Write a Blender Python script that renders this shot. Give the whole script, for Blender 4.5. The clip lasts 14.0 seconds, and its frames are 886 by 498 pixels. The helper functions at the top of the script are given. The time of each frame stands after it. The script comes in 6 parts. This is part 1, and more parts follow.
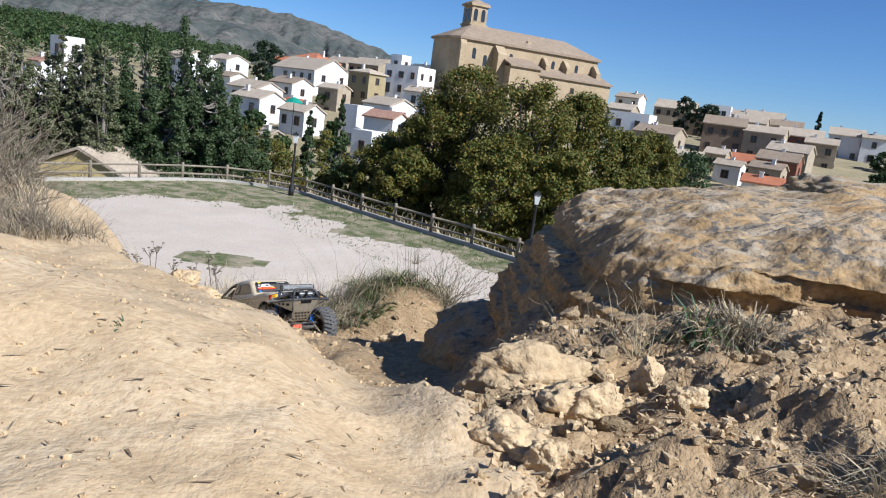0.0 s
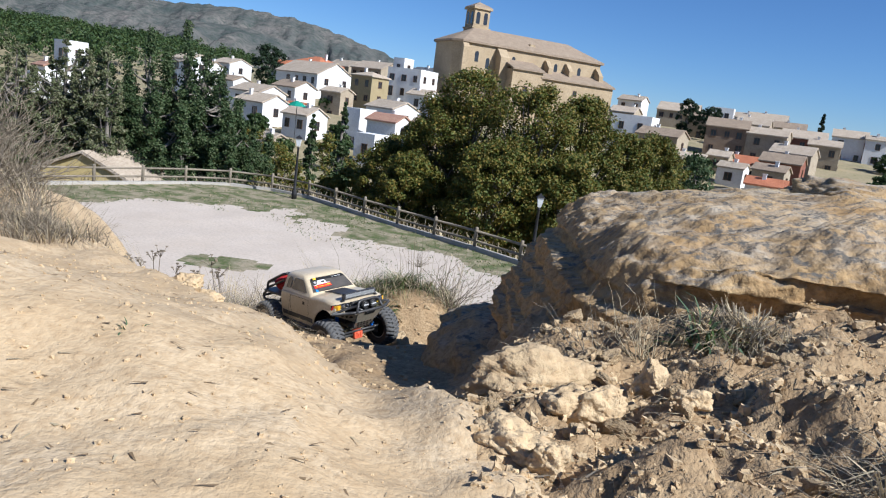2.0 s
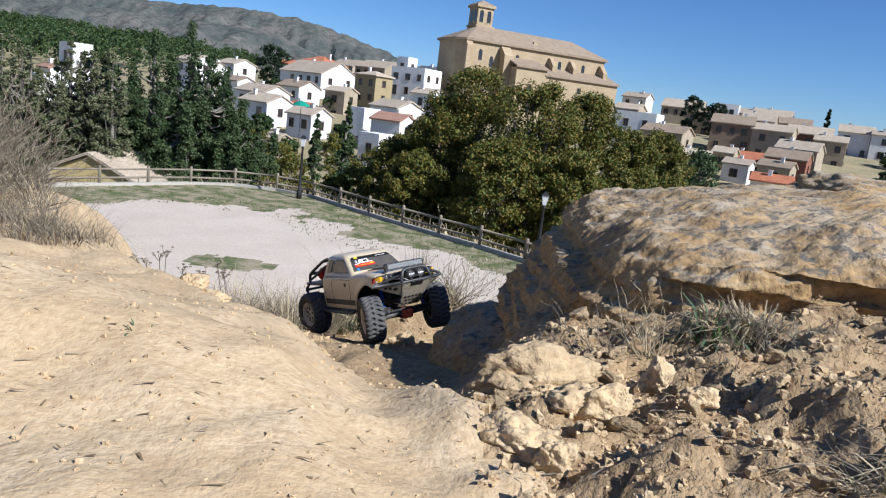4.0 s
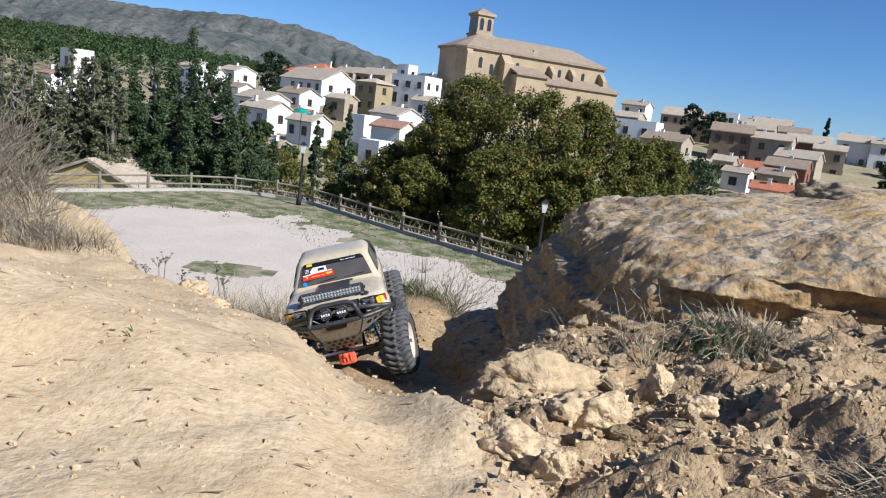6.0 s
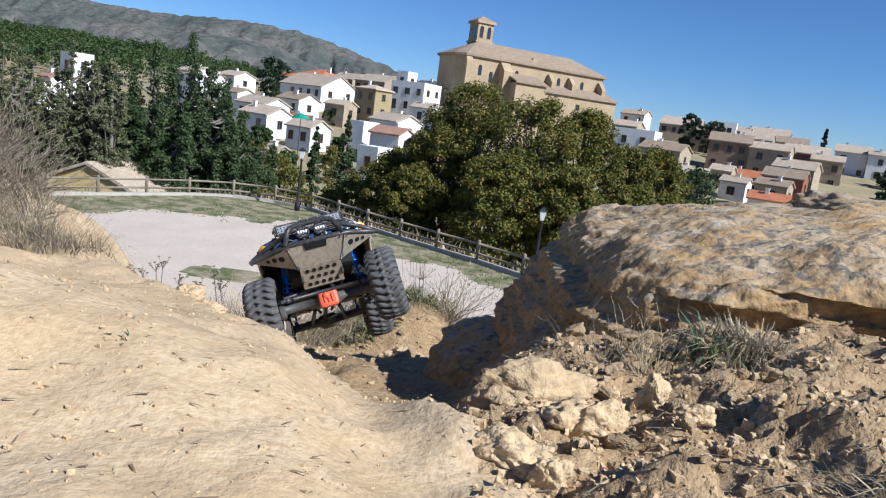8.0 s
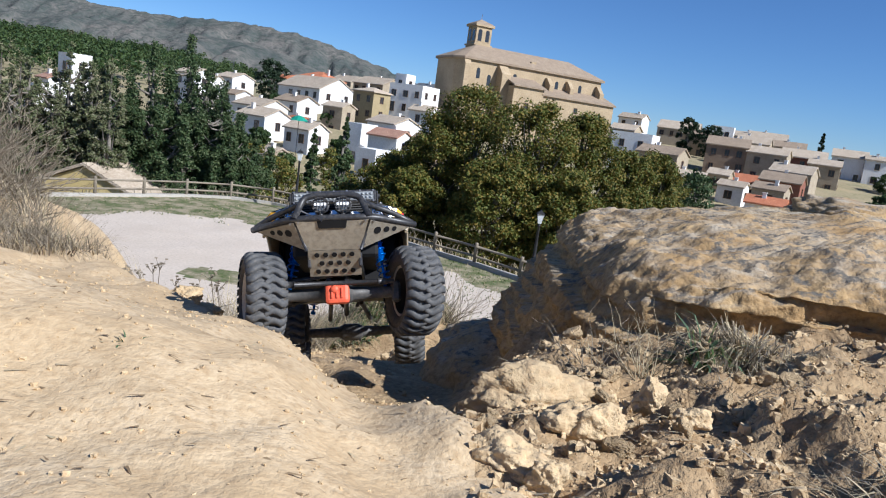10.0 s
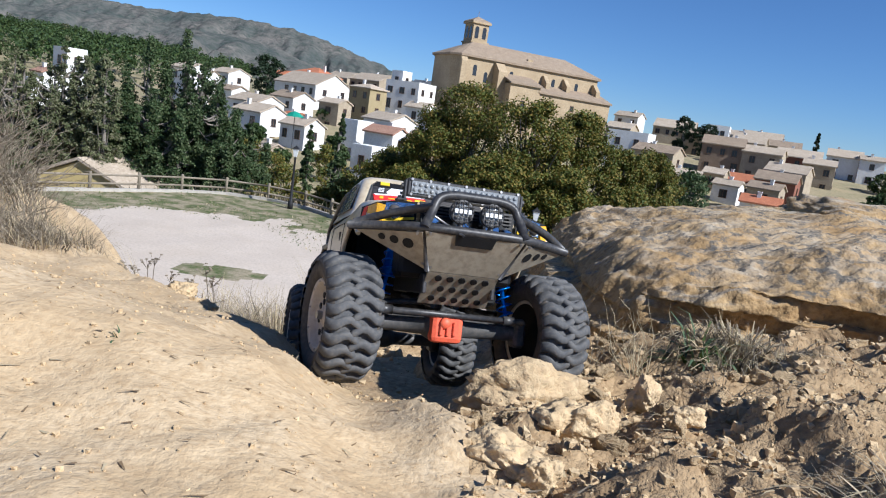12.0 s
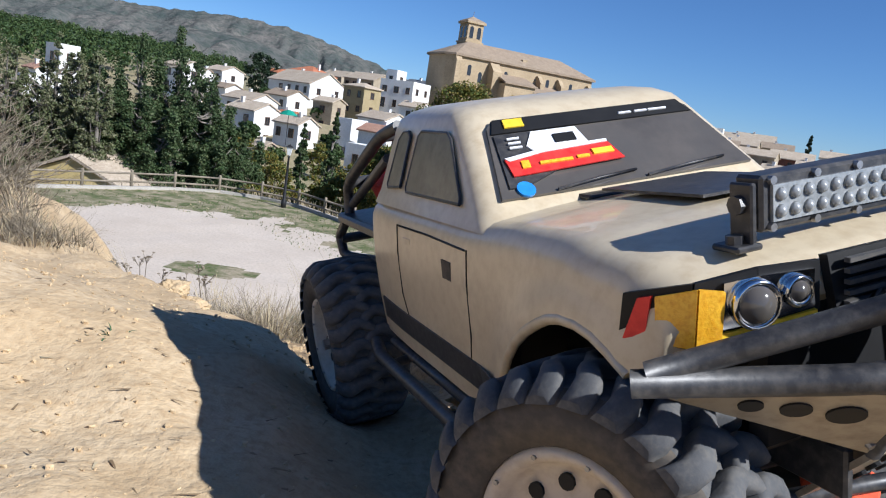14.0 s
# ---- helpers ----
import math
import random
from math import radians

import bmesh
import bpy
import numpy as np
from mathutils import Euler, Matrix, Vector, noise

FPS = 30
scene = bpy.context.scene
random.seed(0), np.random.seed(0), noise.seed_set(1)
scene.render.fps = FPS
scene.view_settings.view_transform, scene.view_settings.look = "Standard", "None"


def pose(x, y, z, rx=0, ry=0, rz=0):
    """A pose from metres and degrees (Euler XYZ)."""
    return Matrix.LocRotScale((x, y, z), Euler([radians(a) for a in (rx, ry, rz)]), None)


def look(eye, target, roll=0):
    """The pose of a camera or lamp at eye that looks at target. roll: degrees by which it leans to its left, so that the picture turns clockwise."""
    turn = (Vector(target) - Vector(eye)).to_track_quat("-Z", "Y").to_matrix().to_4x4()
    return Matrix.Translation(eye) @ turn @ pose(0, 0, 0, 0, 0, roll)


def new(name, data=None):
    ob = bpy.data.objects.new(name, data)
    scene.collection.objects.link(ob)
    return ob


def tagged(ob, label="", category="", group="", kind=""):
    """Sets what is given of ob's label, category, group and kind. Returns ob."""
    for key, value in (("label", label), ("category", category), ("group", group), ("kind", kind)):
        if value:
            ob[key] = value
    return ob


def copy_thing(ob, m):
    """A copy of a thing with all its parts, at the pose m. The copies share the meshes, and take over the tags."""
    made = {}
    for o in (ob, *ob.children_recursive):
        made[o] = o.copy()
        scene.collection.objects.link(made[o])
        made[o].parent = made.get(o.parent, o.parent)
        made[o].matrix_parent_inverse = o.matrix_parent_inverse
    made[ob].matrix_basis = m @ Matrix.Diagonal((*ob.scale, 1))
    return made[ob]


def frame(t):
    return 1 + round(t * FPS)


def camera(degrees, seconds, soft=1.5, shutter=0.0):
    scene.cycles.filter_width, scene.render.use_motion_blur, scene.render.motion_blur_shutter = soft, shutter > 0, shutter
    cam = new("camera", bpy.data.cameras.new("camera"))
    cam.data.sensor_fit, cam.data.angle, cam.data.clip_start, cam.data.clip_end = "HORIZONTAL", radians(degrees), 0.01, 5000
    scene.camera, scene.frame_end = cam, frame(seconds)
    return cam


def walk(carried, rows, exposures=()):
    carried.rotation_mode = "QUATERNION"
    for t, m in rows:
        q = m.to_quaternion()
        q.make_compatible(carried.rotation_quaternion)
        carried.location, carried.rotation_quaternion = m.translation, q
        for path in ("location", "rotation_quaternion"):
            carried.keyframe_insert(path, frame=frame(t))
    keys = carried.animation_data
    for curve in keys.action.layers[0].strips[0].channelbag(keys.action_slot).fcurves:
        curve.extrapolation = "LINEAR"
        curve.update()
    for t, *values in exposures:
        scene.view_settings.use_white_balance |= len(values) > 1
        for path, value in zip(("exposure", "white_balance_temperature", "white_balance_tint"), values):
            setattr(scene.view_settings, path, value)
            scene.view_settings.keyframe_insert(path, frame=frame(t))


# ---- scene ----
cam = camera(63, 14.0, 1.15)
EYE = Vector((0.0, 0.0, 6.3))
CAM_ROWS = [
    (0.0, 78.67, -7.38, 1.34), (0.5, 78.54, -6.81, 1.31), (1.0, 78.83, -7.13, 1.32), (1.5, 78.71, -7.26, 1.45),
    (2.0, 78.88, -7.23, 1.55), (2.5, 78.65, -6.92, 1.79), (3.0, 78.63, -6.69, 1.87), (5.5, 79.12, -6.88, 1.87),
    (6.0, 79.30, -6.97, 1.87), (6.5, 79.55, -7.38, 1.76), (7.0, 79.58, -7.59, 1.68), (7.5, 79.71, -7.86, 1.67),
    (8.0, 79.85, -7.51, 1.80), (10.5, 80.17, -7.96, 1.57), (11.0, 80.25, -8.26, 1.53), (11.5, 80.03, -8.41, 1.36),
    (12.0, 79.90, -8.19, 1.35), (12.5, 80.00, -7.88, 1.47), (13.0, 79.94, -7.94, 1.41), (13.5, 80.04, -8.39, 1.13),
    (14.0, 79.94, -8.63, 0.89)]
walk(cam, [(t, pose(*EYE, a, b, c)) for t, a, b, c in CAM_ROWS], [(0.0, 0.55, 5820, 11), (14.0, 0.55, 5820, 11)])

# ---- light ----
SUN_AZ, SUN_EL = radians(123), radians(39)      # clockwise from +Y, height
sun_dir = Vector((math.sin(SUN_AZ) * math.cos(SUN_EL), math.cos(SUN_AZ) * math.cos(SUN_EL), math.sin(SUN_EL)))
world = bpy.data.worlds.new("sky")
scene.world = world
world.use_nodes = True
sky = world.node_tree.nodes.new("ShaderNodeTexSky")
sky.sky_type = "NISHITA"
sky.sun_disc = False
sky.sun_elevation, sky.sun_rotation = SUN_EL, SUN_AZ
sky.altitude, sky.air_density, sky.dust_density, sky.ozone_density = 1200, 1.0, 0.0, 10.0
world.node_tree.nodes["Background"].inputs["Strength"].default_value = 0.070
world.node_tree.links.new(sky.outputs[0], world.node_tree.nodes["Background"].inputs["Color"])
sun = new("sun", bpy.data.lights.new("sun", "SUN"))
sun.data.energy, sun.data.angle, sun.data.color = 5.0, radians(0.55), (1.0, 0.965, 0.90)
sun.matrix_world = look((30, 5, 40), Vector((30, 5, 40)) - sun_dir)


# ---- materials ----
def surface(name, a, b, c=None, scale=8.0, fine=120.0, rough=0.85, bump=0.3, metal=0.0, spread=0.5, rand=0.0, spec=0.3, dist=0.01, coat=0.0):
    """A node material: colours a and b in large patches, c in fine grain, with relief."""
    m = bpy.data.materials.new(name)
    m.use_nodes = True
    n, l = m.node_tree.nodes, m.node_tree.links
    bs = n["Principled BSDF"]
    bs.inputs["Roughness"].default_value, bs.inputs["Metallic"].default_value = rough, metal
    bs.inputs["Specular IOR Level"].default_value = spec
    bs.inputs["Coat Weight"].default_value = coat
    co = n.new("ShaderNodeTexCoord")
    big, small = n.new("ShaderNodeTexNoise"), n.new("ShaderNodeTexNoise")
    for tex, s, d in ((big, scale, 6), (small, fine, 4)):
        tex.inputs["Scale"].default_value, tex.inputs["Detail"].default_value = s, d
        tex.inputs["Roughness"].default_value = 0.62
        l.new(co.outputs["Object"], tex.inputs["Vector"])
    ramp = n.new("ShaderNodeValToRGB")
    ramp.color_ramp.elements[0].position, ramp.color_ramp.elements[1].position = 0.5 - spread * 0.3, 0.5 + spread * 0.3
    ramp.color_ramp.elements[0].color, ramp.color_ramp.elements[1].color = (*a, 1), (*b, 1)
    l.new(big.outputs["Fac"], ramp.inputs["Fac"])
    mix = n.new("ShaderNodeMixRGB")
    grain = n.new("ShaderNodeValToRGB")
    grain.color_ramp.elements[0].position, grain.color_ramp.elements[1].position = 0.42, 0.72
    l.new(small.outputs["Fac"], grain.inputs["Fac"])
    l.new(grain.outputs["Color"], mix.inputs["Fac"])
    l.new(ramp.outputs["Color"], mix.inputs[1])
    mix.inputs[2].default_value = (*(c or [0.8 * v for v in a]), 1)
    out = mix.outputs[0]
    if rand:
        info, hsv = n.new("ShaderNodeObjectInfo"), n.new("ShaderNodeHueSaturation")
        rng = n.new("ShaderNodeMapRange")
        rng.inputs["To Min"].default_value, rng.inputs["To Max"].default_value = 1 - rand, 1 + rand
        l.new(info.outputs["Random"], rng.inputs["Value"])
        l.new(rng.outputs["Result"], hsv.inputs["Value"])
        l.new(out, hsv.inputs["Color"])
        out = hsv.outputs["Color"]
    l.new(out, bs.inputs["Base Color"])
    if bump:
        bp, add = n.new("ShaderNodeBump"), n.new("ShaderNodeMath")
        bp.inputs["Strength"].default_value, bp.inputs["Distance"].default_value = bump, dist
        add.operation = "ADD"
        l.new(big.outputs["Fac"], add.inputs[0])
        l.new(small.outputs["Fac"], add.inputs[1])
        l.new(add.outputs[0], bp.inputs["Height"])
        l.new(bp.outputs["Normal"], bs.inputs["Normal"])
    return m


def leafy(name, a, b, c, rough=0.6):
    """Foliage: three tints spread leaf by leaf, a little light let through."""
    m = bpy.data.materials.new(name)
    m.use_nodes = True
    n, l = m.node_tree.nodes, m.node_tree.links
    bs = n["Principled BSDF"]
    bs.inputs["Roughness"].default_value = rough
    bs.inputs["Specular IOR Level"].default_value = 0.25
    geo, ramp = n.new("ShaderNodeNewGeometry"), n.new("ShaderNodeValToRGB")
    ramp.color_ramp.elements[0].color, ramp.color_ramp.elements[1].color = (*a, 1), (*c, 1)
    ramp.color_ramp.elements.new(0.5).color = (*b, 1)
    l.new(geo.outputs["Random Per Island"], ramp.inputs["Fac"])
    l.new(ramp.outputs["Color"], bs.inputs["Base Color"])
    tr, mx = n.new("ShaderNodeBsdfTranslucent"), n.new("ShaderNodeMixShader")
    l.new(ramp.outputs["Color"], tr.inputs["Color"])
    mx.inputs["Fac"].default_value = 0.16
    l.new(bs.outputs[0], mx.inputs[1])
    l.new(tr.outputs[0], mx.inputs[2])
    l.new(mx.outputs[0], n["Material Output"].inputs["Surface"])
    return m


M_SAND = surface("sandy_earth", (0.45, 0.325, 0.185), (0.58, 0.445, 0.28), (0.40, 0.28, 0.155), 9, 150, 0.95, 0.5, dist=0.004)
def pitted(m, scale, strength, dist):
    """Adds a coarser relief of lumps and pits to a material."""
    n, l = m.node_tree.nodes, m.node_tree.links
    bs = n["Principled BSDF"]
    was = bs.inputs["Normal"].links[0].from_socket
    co, tex, bp = n.new("ShaderNodeTexCoord"), n.new("ShaderNodeTexNoise"), n.new("ShaderNodeBump")
    tex.inputs["Scale"].default_value, tex.inputs["Detail"].default_value, tex.inputs["Roughness"].default_value = scale, 5, .7
    bp.inputs["Strength"].default_value, bp.inputs["Distance"].default_value = strength, dist
    l.new(co.outputs["Object"], tex.inputs["Vector"])
    l.new(tex.outputs["Fac"], bp.inputs["Height"])
    l.new(was, bp.inputs["Normal"])
    l.new(bp.outputs["Normal"], bs.inputs["Normal"])


pitted(M_SAND, 42, .30, .007)
# brown earth of the slope; the same darker tone paints the gully floor's shade
M_EARTH_SHADE = surface("brown_earth_and_gully_shade", (0.31, 0.21, 0.112), (0.45, 0.325, 0.185), (0.22, 0.145, 0.075), 16, 110, 0.98, 0.8, dist=0.006)
pitted(M_EARTH_SHADE, 60, .6, .006)
M_FIELD = surface("pale_gravel", (0.50, 0.42, 0.34), (0.56, 0.48, 0.40), (0.42, 0.36, 0.29), 0.35, 9, 0.95, 0.2, dist=0.02)
M_TURF = surface("thin_turf", (0.065, 0.095, 0.025), (0.33, 0.275, 0.19), (0.17, 0.155, 0.08), 1.1, 7, 0.95, 0.6, dist=0.06, spread=0.3)
M_SLOPE = surface("dry_slope", (0.30, 0.24, 0.14), (0.16, 0.15, 0.07), (0.36, 0.30, 0.19), 0.2, 3, 0.95, 0.4, dist=0.1)
M_PLAIN = surface("dry_plain", (0.33, 0.26, 0.16), (0.17, 0.17, 0.09), (0.26, 0.22, 0.13), 0.012, 0.2, 0.95, 0.2, dist=1.0)
M_CLOD = surface("pale_clod", (0.49, 0.36, 0.205), (0.58, 0.445, 0.27), (0.42, 0.295, 0.165), 20, 150, 0.95, 0.7, rand=0.14, dist=0.005)
M_MOUNT = surface("far_mountain", (0.065, 0.078, 0.075), (0.165, 0.15, 0.135), (0.05, 0.066, 0.058), 0.006, 0.05, 1.0, 0.5, dist=18, spread=0.6, spec=0.0)


# ---- building blocks ----
def part(name, bm, material, parent=None, label="", smooth=False):
    """Links a bmesh as one mesh object, under a thing or a part."""
    me = bpy.data.meshes.new(name)
    bm.normal_update()
    bm.to_mesh(me)
    bm.free()
    for m in (material if isinstance(material, (list, tuple)) else [material]):
        me.materials.append(m)
    if smooth:
        me.polygons.foreach_set("use_smooth", [True] * len(me.polygons))
    ob = new(name, me)
    if parent:
        ob.parent = parent
    if label:
        ob["label"] = label
    return ob


def from_arrays(name, verts, faces, material, parent=None, smooth=False, slots=None):
    me = bpy.data.meshes.new(name)
    me.from_pydata([tuple(v) for v in verts], [], [tuple(int(i) for i in f) for f in faces])
    for m in (material if isinstance(material, (list, tuple)) else [material]):
        me.materials.append(m)
    if slots is not None:
        me.polygons.foreach_set("material_index", slots)
    if smooth:
        me.polygons.foreach_set("use_smooth", [True] * len(me.polygons))
    ob = new(name, me)
    if parent:
        ob.parent = parent
    return ob


def box(bm, x0, x1, y0, y1, z0, z1, m=None, bev=0.0, slot=0, seg=1):
    vs = [bm.verts.new((x, y, z)) for z in (z0, z1) for y in (y0, y1) for x in (x0, x1)]
    fs = [bm.faces.new([vs[i] for i in q]) for q in ((0, 2, 3, 1), (4, 5, 7, 6), (0, 1, 5, 4), (2, 6, 7, 3), (0, 4, 6, 2), (1, 3, 7, 5))]
    for f in fs:
        f.material_index = slot
    if bev:
        r = bmesh.ops.bevel(bm, geom=list({e for f in fs for e in f.edges}), offset=bev, segments=seg, affect="EDGES", profile=0.5)
        vs = list({v for f in r["faces"] for v in f.verts} | {v for v in vs if v.is_valid})
    if m is not None:
        bmesh.ops.transform(bm, matrix=m, verts=vs)
    return vs


def prism(bm, outline, x0, x1, m=None, slot=0, axis="x"):
    """Extrudes an outline of (u, v) pairs: along x (u=y, v=z), y (u=x, v=z) or z (u=x, v=y)."""
    def at(u, v, w):
        return {"x": (w, u, v), "y": (u, w, v), "z": (u, v, w)}[axis]
    a = [bm.verts.new(at(u, v, x0)) for u, v in outline]
    b = [bm.verts.new(at(u, v, x1)) for u, v in outline]
    k = len(a)
    fs = [bm.faces.new(a), bm.faces.new(b[::-1])]
    fs += [bm.faces.new((a[i], b[i], b[(i + 1) % k], a[(i + 1) % k])) for i in range(k)]
    for f in fs:
        f.material_index = slot
    bmesh.ops.recalc_face_normals(bm, faces=fs)
    if m is not None:
        bmesh.ops.transform(bm, matrix=m, verts=a + b)
    return a + b, fs


def tube(bm, path, r, sides=8, slot=0, closed=False):
    """A round bar along a path of points; r may be one radius or one for each point."""
    pts = [Vector(p) for p in path]
    rs = r if isinstance(r, (list, tuple)) else [r] * len(pts)
    rings = []
    for i, p in enumerate(pts):
        d = (pts[min(i + 1, len(pts) - 1)] - pts[max(i - 1, 0)]).normalized()
        u = d.cross(Vector((0.31, 0.17, 0.93))).normalized()
        v = d.cross(u)
        rings.append([bm.verts.new(p + rs[i] * (math.cos(a) * u + math.sin(a) * v)) for a in [2 * math.pi * k / sides for k in range(sides)]])
    for a, b in zip(rings, rings[1:]):
        for k in range(sides):
            f = bm.faces.new((a[k], b[k], b[(k + 1) % sides], a[(k + 1) % sides]))
            f.material_index, f.smooth = slot, True
    for ring in (rings[0][::-1], rings[-1]):
        bm.faces.new(ring).material_index = slot


def lathe(bm, profile, m=None, sides=32, slot=0, smooth=True):
    """Turns a profile of (radius, height) about z."""
    rings = [[bm.verts.new((r * math.cos(a), r * math.sin(a), h)) for a in [2 * math.pi * k / sides for k in range(sides)]] for r, h in profile]
    for a, b in zip(rings, rings[1:]):
        for k in range(sides):
            f = bm.faces.new((a[k], a[(k + 1) % sides], b[(k + 1) % sides], b[k]))
            f.material_index, f.smooth = slot, smooth
    for ring, end in ((rings[0][::-1], profile[0]), (rings[-1], profile[-1])):
        if end[0] > 1e-5:
            bm.faces.new(ring).material_index = slot
    vs = [v for ring in rings for v in ring]
    if m is not None:
        bmesh.ops.transform(bm, matrix=m, verts=vs)
    return vs


def smooth_step(a):
    a = np.clip(a, 0, 1)
    return a * a * (3 - 2 * a)


def _hash(ix, iy, seed):
    h = (ix.astype(np.int64) * 374761393 + iy.astype(np.int64) * 668265263 + seed * 974634777) & 0xFFFFFFFF
    h = ((h ^ (h >> 13)) * 1274126177) & 0xFFFFFFFF
    return ((h ^ (h >> 16)) & 0xFFFF) / 65535.0


def value_noise(x, y, seed=0):
    ix, iy = np.floor(x), np.floor(y)
    fx, fy = smooth_step(x - ix), smooth_step(y - iy)
    a, b = _hash(ix, iy, seed), _hash(ix + 1, iy, seed)
    c, d = _hash(ix, iy + 1, seed), _hash(ix + 1, iy + 1, seed)
    return (a + (b - a) * fx) * (1 - fy) + (c + (d - c) * fx) * fy - 0.5


def fbm(x, y, octaves=4, seed=0, gain=0.5):
    total, amp = 0.0, 1.0
    for k in range(octaves):
        total = total + amp * value_noise(x * 2.03 ** k, y * 2.03 ** k, seed + k)
        amp *= gain
    return total


# ---- ground ----
FENCE = [(-27.0, 30.5), (-21.5, 34.0), (-17.3, 39.6), (-15.0, 43.0), (-12.0, 44.2), (-8.6, 42.8), (-4.9, 39.0), (-0.9, 35.2), (3.1, 31.3), (7.5, 27.0), (12.0, 22.5), (17.0, 16.0)]


def fence_beyond(x, y):
    """How far a place lies beyond the line of the fence."""
    xs, ys = [p[0] for p in FENCE], [p[1] for p in FENCE]
    return (y - np.interp(x, xs, ys)) * 0.74


def height(x, y):
    """Height of the ground, in metres over the field."""
    x, y = np.asarray(x, float), np.asarray(y, float)
    floor = np.interp(y, [-30, -3, 0, .3, .45, .55, .65, .8, .95, 1.15, 1.4, 1.7, 1.85, 2.0, 2.2, 2.5, 3.0, 3.4, 5, 9, 14, 17, 20],
                      [.8, .0, -.185, -.195, -.215, -.24, -.275, -.375, -.44, -.475, -.52, -.60, -.635, -.72, -.79, -.88, -1.02, -1.25, -2.5, -4.7, -6.05, -6.28, -6.3])
    bank = np.interp(y, [-30, -3, 0, .3, .5, .75, .95, 1.15, 1.4, 1.6, 2.0, 2.6, 3.4, 5, 9, 14, 17, 20],
                     [.8, .02, -.16, -.19, -.213, -.252, -.295, -.328, -.365, -.385, -.43, -.62, -1.2, -2.3, -4.5, -6.0, -6.28, -6.3])
    left = np.clip(-x - 0.5, 0, 4) * np.interp(y, [-3, 0, 1, 2.6, 4.5], [0.1, .1, .12, .12, 0.0])
    bank = bank + left + 0.012 * np.sin(7 * x + 3 * y)
    right = np.interp(y, [-30, -3, 0, .3, .5, .8, 1.2, 1.8, 2.4, 3.0, 4, 6, 9, 14, 17, 20],
                      [.8, .03, -.165, -.195, -.217, -.245, -.32, -.46, -.64, -.95, -1.7, -2.9, -4.6, -6.0, -6.28, -6.3])
    right = right + 0.15 * np.clip(x - .12, 0, .5) * np.interp(y, [-3, 2, 4], [1, 1, 0]) + .05 * np.clip(x - .62, 0, 3) * np.interp(y, [-3, 2, 4], [1, 1, 0])
    edge = np.interp(y, [-1, .4, .48, .58, .68, .75, .95, 1.15, 1.25, 1.4, 1.6, 2.0, 3.0], [.1, .09, .055, -.015, -.078, -.114, -.246, -.4, -.48, -.62, -.82, -.95, -1.0])
    wob = 0.02 * fbm(x * 9, y * 9, 3, 5)
    wide = np.interp(y, [.4, .7, 1.2, 2, 3], [.025, .035, .08, .22, .4])
    s = smooth_step((edge - x + wob) / wide)
    r_edge = np.interp(y, [.4, .7, 1.0, 1.5, 2.5], [-.02, -.01, .02, .04, .05])
    q = smooth_step((x - r_edge + wob) / np.interp(y, [.4, .7, 1.2, 2.5], [.13, .14, .16, .4]))
    z = floor * (1 - s) * (1 - q) + bank * s * (1 - q) + right * q
    z = z + 0.24 * np.exp(-(((x + .12) / .30) ** 2 + ((y - 2.85) / .26) ** 2) ** 1.3)
    z = z + 0.070 * np.exp(-((x + .40) / .22) ** 2 - ((y - .50) / .17) ** 2)
    near = np.exp(-np.clip(np.hypot(x, y - 1) - 2.5, 0, None) / 1.5)
    z = z + near * (0.022 * fbm(x * 6, y * 6, 4, 1) + (0.006 + .009 * q) * fbm(x * 26, y * 26, 3, 2, .6)
                    + 0.04 * q * np.clip(fbm(x * 13, y * 13, 4, 3, 0.7), -.35, .6))
    z = z + (1 - near) * 0.05 * fbm(x * .7, y * .7, 3, 4)
    # ruts where the wheels go
    rut = np.interp(y, [.22, .33, .41, .49, .59, .65, .73, .82, .9, 1.2, 1.4], [.07, .01, -.01, -.04, -.06, -.09, -.12, -.17, -.22, -.26, -.24])
    z = z - np.interp(y, [.2, .3, .42, .5, .6, .7, .84, .95, 1.1, 1.2, 1.28, 1.42, 1.5], [0, .012, .018, .030, .036, .022, .030, .008, 0, .035, .06, .05, 0]) * np.exp(-((x - rut) / .052) ** 2)
    z = z - .055 * np.exp(-((x + .40) / .22) ** 2 - ((y - 2.05) / .12) ** 2) - .07 * np.exp(-((x + .68) / .12) ** 2 - ((y - 2.33) / .10) ** 2)
    # valley, village hill and the country behind
    d = fence_beyond(x, y)
    out = np.interp(y, [20, 60, 95, 125, 160, 200, 260, 400, 900, 2200, 4500], [-12.5, -12.5, -9, -5, -.8, 2.0, 4.5, 5, -4, 10, 60])
    out = out + 7 * smooth_step((-x - 45) / 200) * smooth_step((y - 200) / 150) - 2.5 * smooth_step((-x - 15) / 60) * (1 - smooth_step((y - 170) / 120))
    out = out + 1.5 * fbm(x * .02, y * .02, 3, 8)
    away = smooth_step(d / 13) * smooth_step((y - 8) / 10)
    z = z * (1 - away) + out * away
    return z + 6.3


def high(x, y):
    return float(height(np.array([x]), np.array([y]))[0])


def spaced(inner, step, growth, far, even=(0, 0), cap=0.35):
    """Rising distances: fine and even at first, then growing, capped within a stretch."""
    a = [0.0]
    while a[-1] < far:
        s = step if a[-1] < inner else max(step, (a[-1] - inner) * growth)
        a.append(a[-1] + (min(s, cap) if even[0] < a[-1] < even[1] else s))
    return np.array(a)


